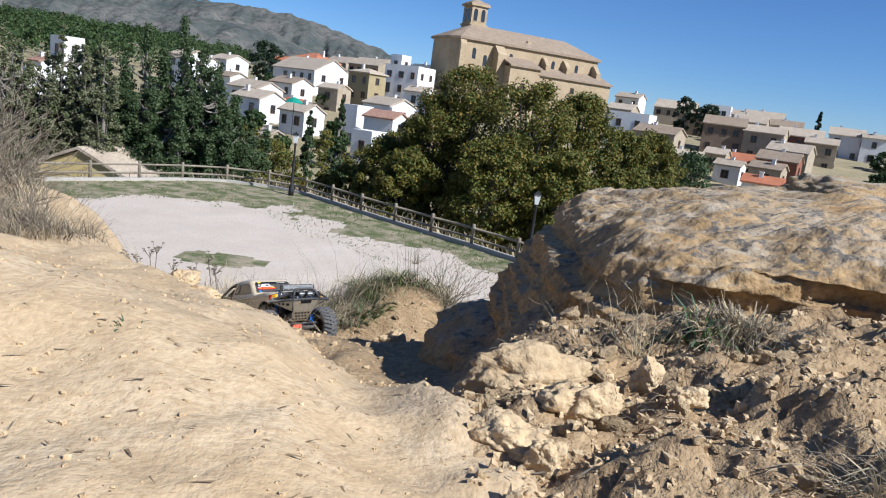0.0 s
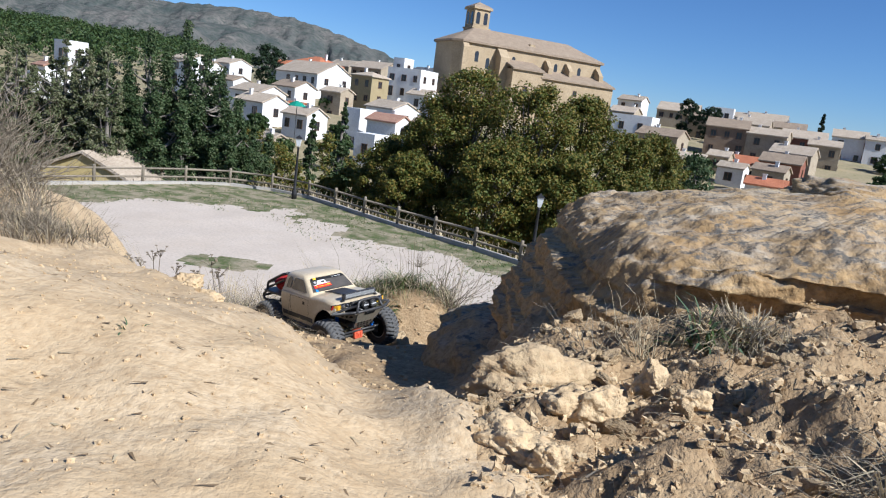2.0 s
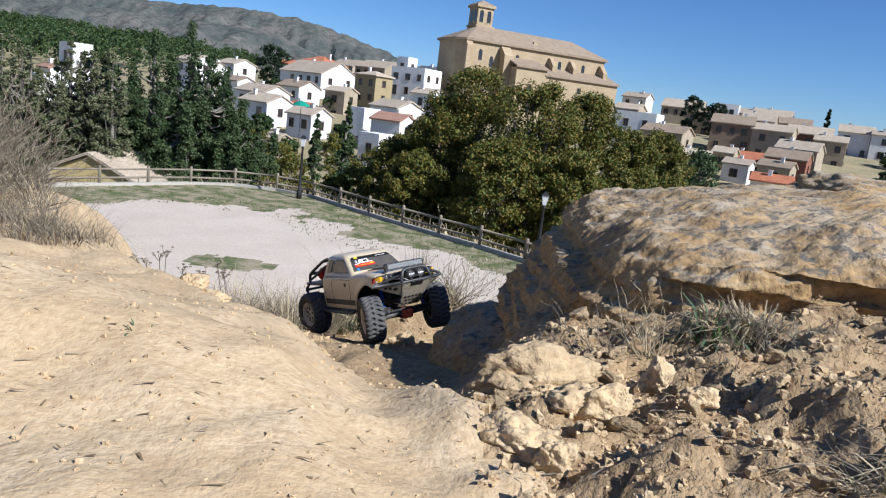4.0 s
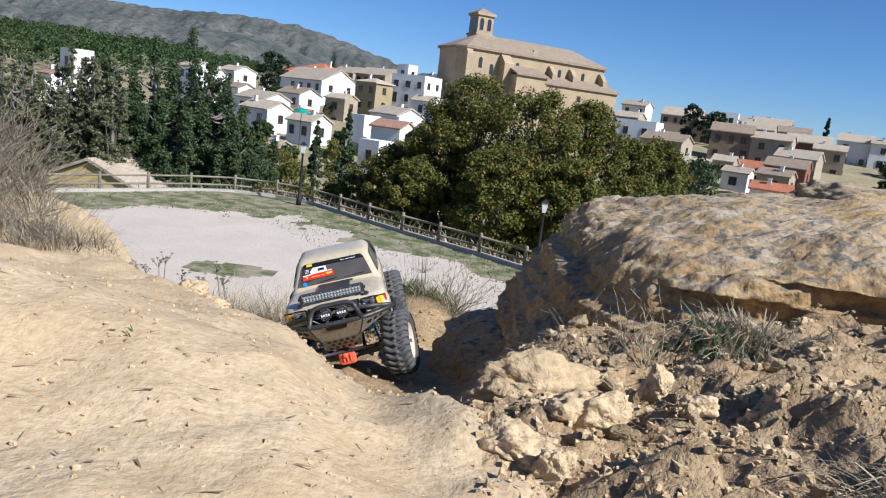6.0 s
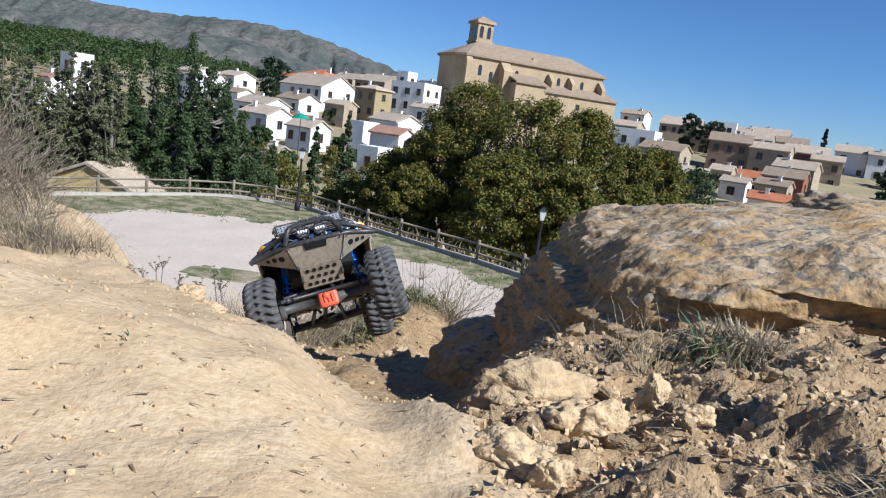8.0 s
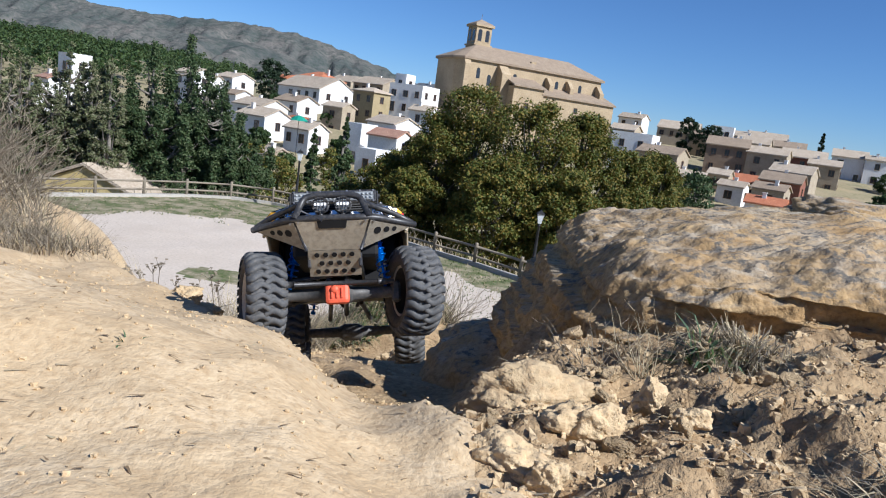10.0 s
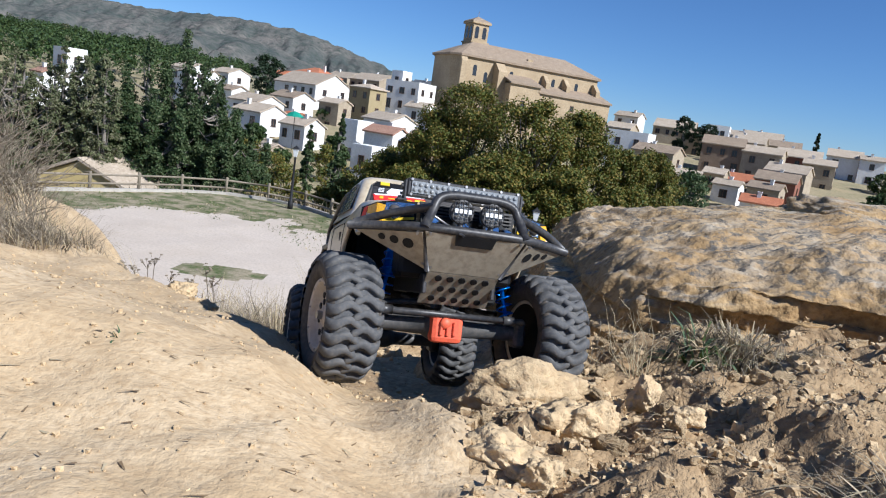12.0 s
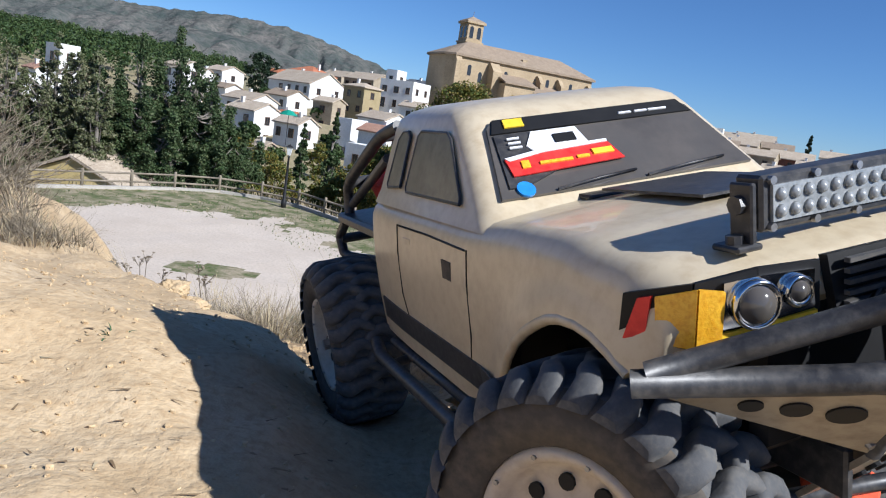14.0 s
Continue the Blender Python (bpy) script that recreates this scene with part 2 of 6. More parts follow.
def build_ground():
    xs = np.concatenate([-spaced(1.5, .0125, .07, 4200, (5, 24))[:0:-1], spaced(1.6, .0125, .07, 4200, (5, 10))])
    ys = np.concatenate([-spaced(.2, .05, .12, 3000)[:0:-1], spaced(3.2, .0115, .045, 4600, (12, 46), .3)])
    X, Y = np.meshgrid(xs, ys)
    Z = height(X, Y)
    nx, ny = len(xs), len(ys)
    idx = np.arange(nx * ny).reshape(ny, nx)
    F = np.stack([idx[:-1, :-1], idx[:-1, 1:], idx[1:, 1:], idx[1:, :-1]], -1).reshape(-1, 4)
    cx, cy = X[:-1, :-1].ravel(), Y[:-1, :-1].ravel()
    d = fence_beyond(cx, cy)
    slot = np.zeros(len(F), int)
    wave = 1.8 * fbm(cx * .35, cy * .35, 3, 9)
    # brown slope earth, carried over the gully floor to put its shade into colour
    earth_and_shade = cx > np.interp(cy, [.2, .45, .6, .8, 1.2, 2.0, 3.0], [.13, .03, -.03, -.12, -.25, -.4, -.6]) + .06 * fbm(cx * 14, cy * 14, 3, 6)
    slot[earth_and_shade & (cy > .2) & (cx < 1.5)] = 5
    slot[cy > 15] = 1
    turf = (d > -6.2 + 2.4 * wave + 3.6 * smooth_step((cx + 9) / 9)) & (cy > 20)
    turf |= (np.hypot((cx + 7.4) / 1.9, (cy - 24.6) / .8) + .6 * wave < .8)
    slot[turf] = 2
    slot[(cy > 3.0) & (cy < 15)] = 3
    slot[(d > -.3) & (cy > 12)] = 3
    slot[cy > 210] = 4
    slot[cy < -6] = 3
    ob = from_arrays("ground", np.stack([X.ravel(), Y.ravel(), Z.ravel()], 1), F, [M_SAND, M_FIELD, M_TURF, M_SLOPE, M_PLAIN, M_EARTH_SHADE], smooth=True, slots=slot)
    return tagged(ob, "pale sandy hillside, gravel field and dry valley land", "ground", kind="structure")


build_ground()


def build_mountains():
    """A bare grey ridge with gullies, and a lower spur before it."""
    for name, y0, prof, seed in (("mountain", 3000.0, ([-3400, -2600, -1927, -1617, -1391, -1229, -936, -720, -515, -376, -277, -153, 0, 250, 1200], [340, 330, 300, 284, 276, 272, 284, 270, 228, 190, 159, 118, 62, -10, -30]), 3),
                                 ("mountain", 2400.0, ([-3400, -2600, -1500, -1150, -900, -760, -620, -480, -330, -200, 1200], [170, 190, 170, 175, 165, 172, 150, 105, 55, 0, -30]), 7)):
        xs, v = np.linspace(-3400, 1200, 460), np.linspace(-1, .6, 110)
        X, V = np.meshgrid(xs, v)
        crest = np.interp(X, *prof)
        shape = np.clip(1 - np.abs(V) ** 1.15, 0, 1)
        slope = np.minimum(1, (1 - shape) * 2.2) * np.minimum(1, shape * 4) * np.clip(crest / 150, 0.1, 1)
        gully = np.abs(fbm(X * .011 + V * 1.4, V * 1.1 + X * .001, 4, seed))
        Z = crest * shape + (60 * fbm(X * .006, V * 2.6 + X * .002, 4, seed + 2) - 95 * (.30 - gully)) * slope + 9 * fbm(X * .035, V * 9, 3, seed + 5) * np.minimum(1, shape * 3)
        Y = y0 + V * 700 + 40 * fbm(X * .004, V, 3, seed + 9)
        idx = np.arange(X.size).reshape(X.shape)
        F = np.stack([idx[:-1, :-1], idx[:-1, 1:], idx[1:, 1:], idx[1:, :-1]], -1).reshape(-1, 4)
        ob = from_arrays(name, np.stack([X.ravel(), Y.ravel(), Z.ravel() + 6.3], 1), F, M_MOUNT, smooth=True)
        tagged(ob, "bare grey rocky mountain ridge with dark scrub", "mountain", kind="structure")


build_mountains()


# ---- the model truck ----
M_TAN = surface("dusty_tan_paint", (0.56, 0.465, 0.315), (0.62, 0.52, 0.36), (0.50, 0.40, 0.26), 12, 140, 0.36, 0.03, dist=0.001, spec=0.5, coat=0.25)
M_BLACK = surface("scuffed_black_plastic", (0.018, 0.018, 0.02), (0.035, 0.035, 0.037), (0.07, 0.065, 0.06), 30, 260, 0.42, 0.1, dist=0.001, spec=0.45)
M_AXLE = surface("scuffed_grey_plastic", (0.05, 0.05, 0.05), (0.075, 0.073, 0.07), (0.11, 0.10, 0.09), 30, 200, 0.5, 0.1, dist=0.001)
M_RUBBER = surface("dusty_rubber", (0.058, 0.060, 0.064), (0.085, 0.086, 0.088), (0.125, 0.118, 0.108), 25, 220, 0.75, 0.25, dist=0.001)
M_SIDEWALL = surface("sidewall_rubber", (0.05, 0.045, 0.04), (0.085, 0.072, 0.058), (0.11, 0.09, 0.07), 25, 200, 0.8, 0.1, dist=0.001)
M_RIM = surface("tan_rim", (0.52, 0.44, 0.34), (0.58, 0.50, 0.39), (0.45, 0.37, 0.28), 30, 200, 0.6, 0.08, dist=0.001)
M_PLATE = surface("scratched_bronze_metal", (0.33, 0.29, 0.22), (0.40, 0.35, 0.27), (0.25, 0.21, 0.16), 18, 150, 0.45, 0.06, metal=0.4, dist=0.001)
# near-black: own colour of stickers and housings, painted shade in holes and hollows
M_DARK = surface("black_and_recess_shade", (0.006, 0.006, 0.007), (0.012, 0.012, 0.012), None, 30, 90, 0.6, 0.0)
M_ORANGE = surface("orange_red_cover", (0.70, 0.10, 0.045), (0.78, 0.14, 0.065), (0.55, 0.09, 0.05), 60, 300, 0.5, 0.1, dist=0.001)
M_BLUE = surface("blue_anodised", (0.0, 0.12, 0.62), (0.01, 0.2, 0.75), None, 60, 300, 0.3, 0.0, metal=0.6)
M_STEEL = surface("dull_steel", (0.30, 0.29, 0.28), (0.42, 0.41, 0.40), (0.2, 0.19, 0.18), 60, 250, 0.4, 0.05, metal=0.8, dist=0.001)
M_CHROME = surface("chrome_trim", (0.62, 0.63, 0.65), (0.75, 0.76, 0.78), None, 60, 250, 0.12, 0.0, metal=1.0)
M_GLASSY = surface("smoked_window", (0.06, 0.055, 0.05), (0.12, 0.105, 0.09), (0.085, 0.078, 0.07), 14, 60, 0.10, 0.0, spec=0.6)
M_SIDEGLASS = surface("dusty_side_window", (0.16, 0.145, 0.115), (0.22, 0.2, 0.16), (0.13, 0.12, 0.1), 14, 90, 0.22, 0.0, spec=0.5)
M_LENS = surface("clear_lens", (0.24, 0.25, 0.25), (0.32, 0.33, 0.33), (0.18, 0.19, 0.19), 90, 400, 0.12, 0.1, spec=0.7, dist=0.001)
M_DIODE = surface("milky_diode", (0.26, 0.27, 0.27), (0.34, 0.35, 0.35), None, 90, 400, 0.25, 0.0, spec=0.6)
M_AMBER = surface("amber_lens", (0.85, 0.42, 0.02), (0.9, 0.52, 0.04), (0.7, 0.3, 0.01), 200, 700, 0.2, 0.2, spec=0.6, dist=0.001)
M_RED = surface("red_vinyl", (0.62, 0.03, 0.025), (0.70, 0.05, 0.04), (0.5, 0.02, 0.02), 40, 200, 0.35, 0.05, dist=0.001)
M_REDBAG = surface("red_cloth", (0.32, 0.015, 0.015), (0.45, 0.03, 0.025), (0.2, 0.01, 0.01), 60, 400, 0.8, 0.4, dist=0.002)
M_WHITE = surface("white_vinyl", (0.75, 0.75, 0.75), (0.82, 0.82, 0.82), None, 40, 200, 0.35, 0.0)
M_YELLOW = surface("yellow_vinyl", (0.80, 0.55, 0.03), (0.86, 0.62, 0.05), None, 40, 200, 0.35, 0.0)
M_BADGE = surface("blue_vinyl", (0.03, 0.22, 0.62), (0.05, 0.28, 0.7), None, 40, 200, 0.3, 0.0)


def slab(bm, corners, thick, slot=0):
    """A thin sheet over a quad or polygon, thickened to both sides of its plane."""
    c = [Vector(p) for p in corners]
    n = (c[1] - c[0]).cross(c[-1] - c[0]).normalized() * thick * 0.5
    a, b = [bm.verts.new(p - n) for p in c], [bm.verts.new(p + n) for p in c]
    k = len(c)
    fs = [bm.faces.new(a[::-1]), bm.faces.new(b)] + [bm.faces.new((a[i], a[(i + 1) % k], b[(i + 1) % k], b[i])) for i in range(k)]
    for f in fs:
        f.material_index = slot
    bmesh.ops.recalc_face_normals(bm, faces=fs)


def disc(bm, centre, normal, r, thick, slot=0, sides=20, r2=None):
    q = Vector(normal).to_track_quat("Z", "Y").to_matrix().to_4x4()
    lathe(bm, [(r, -thick / 2), (r2 or r, thick / 2)], Matrix.Translation(centre) @ q, sides, slot, smooth=False)


def curve_path(points, steps=6):
    """Rounds the corners of a path."""
    p = [Vector(v) for v in points]
    out = [p[0]]
    for a, b, c in zip(p, p[1:], p[2:]):
        s, e = b.lerp(a, 0.28), b.lerp(c, 0.28)
        out += [s.lerp(b, k / steps).lerp(b.lerp(e, k / steps), k / steps) for k in range(steps + 1)]
    return out + [p[-1]]


TYRE_R, TYRE_W, AXLE_Y, AXLE_Z, TRACK = 0.0605, 0.050, 0.157, 0.068, 0.101


def lug_mesh(h, hs):
    """One tread bar about the tyre's axis z: a swept, waisted bar with rounded top edges."""
    bm = bmesh.new()
    rings = []
    for t in (-.20, -.10, .08, .24, .40, .56, .72, .88, .98, 1.05):
        mid = .055 * math.sin(t * 5.6) + .02 * t
        wide = (.068 if t < .3 else .080) * (1 - .22 * math.exp(-((t - .33) / .12) ** 2)) * (.62 if t < -.15 else 1)
        top = .0608 - .0075 * max(0, t - .62) ** 2 * 6 - (.0012 if t < -.15 else 0)
        low = .0535 if t < .9 else .0500
        ring = []
        for da, r in ((-1.12, low), (-1.0, top - .0016), (-.72, top), (0, top + .0003), (.72, top), (1.0, top - .0016), (1.12, low)):
            g = mid + da * wide
            ring.append(bm.verts.new((r * math.cos(g), r * math.sin(g), hs * h * t)))
        rings.append(ring)
    for a, b in zip(rings, rings[1:]):
        for i in range(6):
            bm.faces.new((a[i], a[i + 1], b[i + 1], b[i])).smooth = True
    bm.faces.new(rings[0]), bm.faces.new(rings[-1])
    bmesh.ops.recalc_face_normals(bm, faces=bm.faces)
    me = bpy.data.meshes.new("tread_lug")
    bm.to_mesh(me)
    bm.free()
    me.materials.append(M_RUBBER)
    return me


def make_wheel(parent, side):
    """One wheel about its own centre, its outer face towards side * x."""
    w = new("wheel")
    w.parent = parent
    turn = Matrix.Rotation(radians(90) * side, 4, "Y")
    bm = bmesh.new()
    h = TYRE_W / 2
    prof = [(0.034, h * .72), (0.036, h * .9), (0.044, h * 1.0), (0.051, h * .96), (0.0545, h * .8), (0.0555, h * .4), (0.0556, 0),
            (0.0555, -h * .4), (0.0545, -h * .8), (0.051, -h * .96), (0.044, -h), (0.036, -h * .9), (0.034, -h * .72)]
    lathe(bm, prof, None, 48, 1)
    bmesh.ops.delete(bm, geom=[f for f in bm.faces if len(f.verts) > 8], context="FACES_ONLY")
    for f in bm.faces:
        c = f.calc_center_median()
        if math.hypot(c.x, c.y) > 0.0535:
            f.material_index = 0
    bmesh.ops.recalc_face_normals(bm, faces=bm.faces)
    bmesh.ops.transform(bm, matrix=turn, verts=bm.verts)
    part("tyre", bm, [M_RUBBER, M_SIDEWALL], w, "grey dusty rubber tyre with chunky mud lugs")
    # wavy tread bars from past the middle line over the shoulder, staggered side to side
    n = 27
    for hs in (1, -1):
        me = lug_mesh(h, hs)
        for k in range(n):
            lug = new("tread_lug", me)
            lug.parent = w
            lug.matrix_local = turn @ Matrix.Rotation(2 * math.pi * (k + (0 if hs > 0 else .5)) / n, 4, "Z")
    bm = bmesh.new()
    lathe(bm, [(0.006, -h * .1), (0.029, -h * .15), (0.031, -h * .70), (0.0345, -h * .75), (0.0352, h * .75), (0.0335, h * .86), (0.0300, h * .80), (0.0285, h * .60), (0.026, h * .50), (0.010, h * .54), (0.0075, h * .66), (0.0001, h * .68)], None, 40, 0)
    # deep back faces of the tan rim are coloured near-black as recess shade
    for f in bm.faces:
        q = f.calc_center_median()
        if q.z < 0 and math.hypot(q.x, q.y) < .0300:
            f.material_index = 1
    for k in range(10):
        a = 2 * math.pi * k / 10
        disc(bm, (0.0215 * math.cos(a), 0.0215 * math.sin(a), h * .515), (0, 0, 1), 0.0030, 0.0024, 1, 10)
        if k % 2 == 0:
            disc(bm, (0.0142 * math.cos(a), 0.0142 * math.sin(a), h * .53), (0, 0, 1), 0.0031, 0.0024, 1, 10)
        disc(bm, (0.0318 * math.cos(a + .2), 0.0318 * math.sin(a + .2), h * .84), (0, 0, 1), 0.0009, 0.0016, 2, 6)
    disc(bm, (0, 0, h * .74), (0, 0, 1), 0.0042, 0.006, 2, 6)
    bmesh.ops.transform(bm, matrix=turn, verts=bm.verts)
    part("rim", bm, [M_RIM, M_DARK, M_STEEL], w, "tan rim with two rings of round holes")
    return w


def build_truck():
    root = new("model_truck")
    tagged(root, "dusty tan scale model pickup truck with big mud tyres", "model truck")
    # painted shell: sections lofted along the length, cut out over the front wheels
    ARCH_Y, ARCH_Z, ARCH_R = AXLE_Y - .004, AXLE_Z + .013, .076
    def half_width(y):
        return float(np.interp(y, [-.104, -.06, .03, .09, .15, .185, .203], [.0905, .0925, .0930, .0935, .0945, .0930, .0895]))
    def side_x(y, z):
        """Half width of the shell's flank at a place, with the flare round the wheel arch."""
        d = math.hypot(y - ARCH_Y, z - ARCH_Z) - ARCH_R
        flare = .0042 * math.exp(-(max(d, 0) / .013) ** 2) if y > .07 else 0
        return half_width(y) * (1 - .05 * ((z - .138) / .045) ** 2 * (1 if z > .138 else .5)) + flare
    def low_edge(y):
        q = ARCH_R ** 2 - (y - ARCH_Y) ** 2
        arch_z = ARCH_Z + math.sqrt(q) if q > 0 else 0
        rest = .088 if y < ARCH_Y else .148
        return max(rest, arch_z if y > ARCH_Y - ARCH_R * .985 else 0)
    arch = [(ARCH_Y + ARCH_R * math.cos(radians(g)), ARCH_Z + ARCH_R * math.sin(radians(g))) for g in range(60, 176, 9)]
    ys = sorted([-.104, -.1035, -.10, -.08, -.05, -.02, .01, .04, .06, .07] + [ARCH_Y - ARCH_R * math.cos(radians(g)) for g in range(4, 128, 4)] + [.2005, .2030])
    ys = [y for y in ys if y < .2035]
    bm = bmesh.new()
    rings = []
    for y in ys:
        top = float(np.interp(y, [-.104, .05, .09, .14, .180, .196, .2005, .203], [.1795, .1815, .1855, .1868, .184, .1795, .176, .170]))
        zl, zs = low_edge(y), top - .017
        half = [(side_x(y, zl + (zs - zl) * q / 7), zl + (zs - zl) * q / 7) for q in range(8)]
        xs = half[-1][0]
        half += [(xs * (.845 + .155 * math.cos(radians(g))), zs + .0135 * math.sin(radians(g))) for g in (18, 36, 54, 72, 90)]
        half += [(xs * w, zs + .0135 + .0035 * (1 - (w / .845) ** 2)) for w in (.68, .5, .3, .1)]
        ring = []
        for sg, pts in ((1, half), (-1, half[::-1])):
            for x, z in pts:
                k = min(1, x / .0935)
                ring.append(bm.verts.new((sg * x, y - (.020 * k ** 3) * max(0, min(1, (y - .12) / .08)), z)))
        rings.append(ring)
    k = len(rings[0])
    for a, b in zip(rings, rings[1:]):
        for i in range(k - 1):
            bm.faces.new((a[i], a[i + 1], b[i + 1], b[i]))
    half = k // 2
    for ring in (rings[0], rings[-1]):
        for i in range(half - 1):
            bm.faces.new((ring[i], ring[i + 1], ring[k - 2 - i], ring[k - 1 - i]))
    bmesh.ops.recalc_face_normals(bm, faces=bm.faces)
    # cab
    def ring_at(z, hx, y0, y1, r):
        pts = []
        for cx, cy, a0 in ((hx - r, y0 - r, 0), (-hx + r, y0 - r, 90), (-hx + r, y1 + r, 180), (hx - r, y1 + r, 270)):
            pts += [bm.verts.new((cx + r * math.cos(radians(a0 + s)), cy + r * math.sin(radians(a0 + s)), z)) for s in (0, 22, 45, 68, 90)]
        return pts
    levels = [ring_at(.1745, .0885, .070, -.1035, .010), ring_at(.1790, .0865, .062, -.103, .011), ring_at(.182, .0845, .058, -.1025, .011), ring_at(.200, .0785, .0375, -.100, .012), ring_at(.218, .0725, .0165, -.097, .013),
              ring_at(.2245, .0697, .0085, -.094, .014), ring_at(.2285, .0645, -.001, -.088, .016), ring_at(.2308, .055, -.012, -.078, .018), ring_at(.2316, .034, -.03, -.06, .014)]
    for a, b in zip(levels, levels[1:]):
        for i in range(len(a)):
            bm.faces.new((a[i], a[(i + 1) % len(a)], b[(i + 1) % len(a)], b[i]))
    bm.faces.new(levels[-1])
    body = part("body", bm, M_TAN, root, "dusty tan painted plastic body shell", smooth=True)
    # added near-black blocks fill the hollow shell in place of its inner shade
    shade_fill = bmesh.new()
    box(shade_fill, -.056, .056, .070, .186, .112, .166, None, .004)
    box(shade_fill, -.084, .084, -.098, .074, .092, .168, None, .004)
    part("inner_shade_block", shade_fill, M_DARK, root)

    for s in (1, -1):
        lip = bmesh.new()
        tube(lip, [(s * (side_x(y, z) - .0012), y - .020 * max(0, min(1, (y - .12) / .08)), z) for y, z in arch + [(.0775, .089)]], .0022, 8)
        part("arch_lip", lip, M_TAN, root)

    def ws(u, v, lift=0.0016):
        """A place on the windscreen: u from the truck's right to its left, v up."""
        hx = .0735 - .0105 * v
        up = Vector((0, .034, .0392)).normalized() * lift
        return Vector((hx * (1 - 2 * u), .0540 - .0392 * v, .1855 + .034 * v)) + up
    def sheet(name, quad, mat, parent, lift, label="", thick=.0008):
        b = bmesh.new()
        slab(b, [ws(u, v, lift) for u, v in quad], thick)
        return part(name, b, mat, parent, label)
    screen = sheet("windscreen", [(0, 0), (0.02, .9), (.05, 1), (.95, 1), (.98, .9), (1, 0)], M_GLASSY, root, .0012, "smoked windscreen with stickers", .0016)
    sheet("sunstrip", [(.03, .80), (.05, .99), (.95, .99), (.97, .80)], M_DARK, screen, .0026)
    sheet("sticker", [(.035, .10), (.035, .78), (.12, .78), (.37, .78), (.40, .42), (.10, .10)], M_BLACK, screen, .0026)
    sheet("sticker", [(.17, .50), (.15, .58), (.19, .76), (.385, .76), (.405, .52)], M_WHITE, screen, .0034, "white and black sticker")
    sheet("sticker", [(.27, .57), (.27, .68), (.36, .68), (.36, .57)], M_DARK, screen, .0041)
    sheet("sticker", [(.06, .22), (.045, .44), (.20, .50), (.475, .52), (.505, .26), (.10, .22)], M_RED, screen, .0037, "red event sticker")
    sheet("sticker", [(.045, .44), (.20, .505), (.475, .525), (.475, .49), (.2, .46), (.06, .40)], M_WHITE, screen, .0042)
    sheet("sticker", [(.09, .85), (.09, .96), (.175, .96), (.175, .85)], M_YELLOW, screen, .0036, "small yellow sticker")
    for a, b0, c, d in ((.10, .29, .13, .38), (.17, .31, .30, .345), (.32, .32, .37, .355), (.39, .34, .475, .41)):
        sheet("lettering", [(a, b0), (a, d), (c, d), (c, b0)], M_YELLOW if a > .35 else M_AMBER, screen, .0045)
    for v in (.62, .68, .56):
        sheet("lettering", [(.08, v), (.08, v + .02), (.13, v + .02), (.13, v)], M_WHITE, screen, .0040)
    for a, c in ((.62, .68), (.70, .76), (.77, .86)):
        sheet("lettering", [(a, .86), (a, .88), (c, .88), (c, .86)], M_WHITE, screen, .0034)
    b = bmesh.new()
    disc(b, ws(.09, .07, .0026), Vector((0, .034, .0392)), .0046, .0012, 0, 20)
    part("sticker", b, M_BADGE, screen, "round blue sticker")
    b = bmesh.new()
    for u0, u1 in ((.20, .52), (.55, .9)):
        tube(b, [ws(u0, .01, .003), ws((u0 + u1) / 2, .05, .004), ws(u1, .10, .003)], .0007, 6)
    part("wiper", b, M_BLACK, root)
    for s in (1, -1):
        def sp(y, z, lift=.0012):
            return Vector((s * (.0845 - .012 * (z - .182) / .036 + lift), y, z))
        for quad in ([(.033, .1845), (.032, .1875), (.007, .2140), (.001, .2170), (-.036, .2178), (-.040, .2150), (-.0445, .1870), (-.0425, .1845)],
                     [(-.0545, .1865), (-.0530, .2145), (-.0570, .2175), (-.066, .2172), (-.0715, .2130), (-.0775, .187), (-.0755, .185)]):
            b = bmesh.new()
            slab(b, [sp(y, z) for y, z in quad], .0014)
            win = part("side_window", b, M_SIDEGLASS, root, "dusty side window")
            b = bmesh.new()
            tube(b, [sp(y, z, .0016) for y, z in quad + quad[:1]], .0009, 5)
            part("seal", b, M_BLACK, win)
        # door seams, handle, sill stripe, badge
        b = bmesh.new()
        for path in ([(.050, .166), (.050, .15), (.050, .125), (.044, .104), (-.040, .104), (-.048, .125), (-.049, .15), (-.049, .166)], [(.048, .1655), (.0, .1662), (-.048, .1655)],):
            tube(b, [(s * side_x(y, z), y, z) for y, z in path], .0006, 5)
        part("door_seam", b, M_DARK, root)
        b = bmesh.new()
        box(b, s * .0905 - .0014, s * .0905 + .0014, -.040, -.027, .1555, .1605, None, .0008)
        part("door_handle", b, M_TAN, root)
        b = bmesh.new()
        for y0 in [-.096 + .017 * q for q in range(10)]:
            y1 = y0 + .017
            slab(b, [(s * (side_x(y, z) + .0004), y, z) for y, z in ((y0, .0985), (y1, .0985), (y1, .1125), (y0, .1125))], .0009)
        part("side_stripe", b, M_BLACK, root, "chipped black side stripe")
        b = bmesh.new()
        box(b, s * .0922 - .0006, s * .0922 + .0006, .020, .031, .1475, .157)
        part("badge", b, M_SIDEWALL, root)
        # headlamp cluster in the front corner
        def hp(x, z, lift=0.0):
            k2 = min(1, x / .0935)
            return Vector((s * x, .2035 - .022 * k2 ** 3 + lift - max(0, (x - .084) * 1.4), z))
        lamp = bmesh.new()
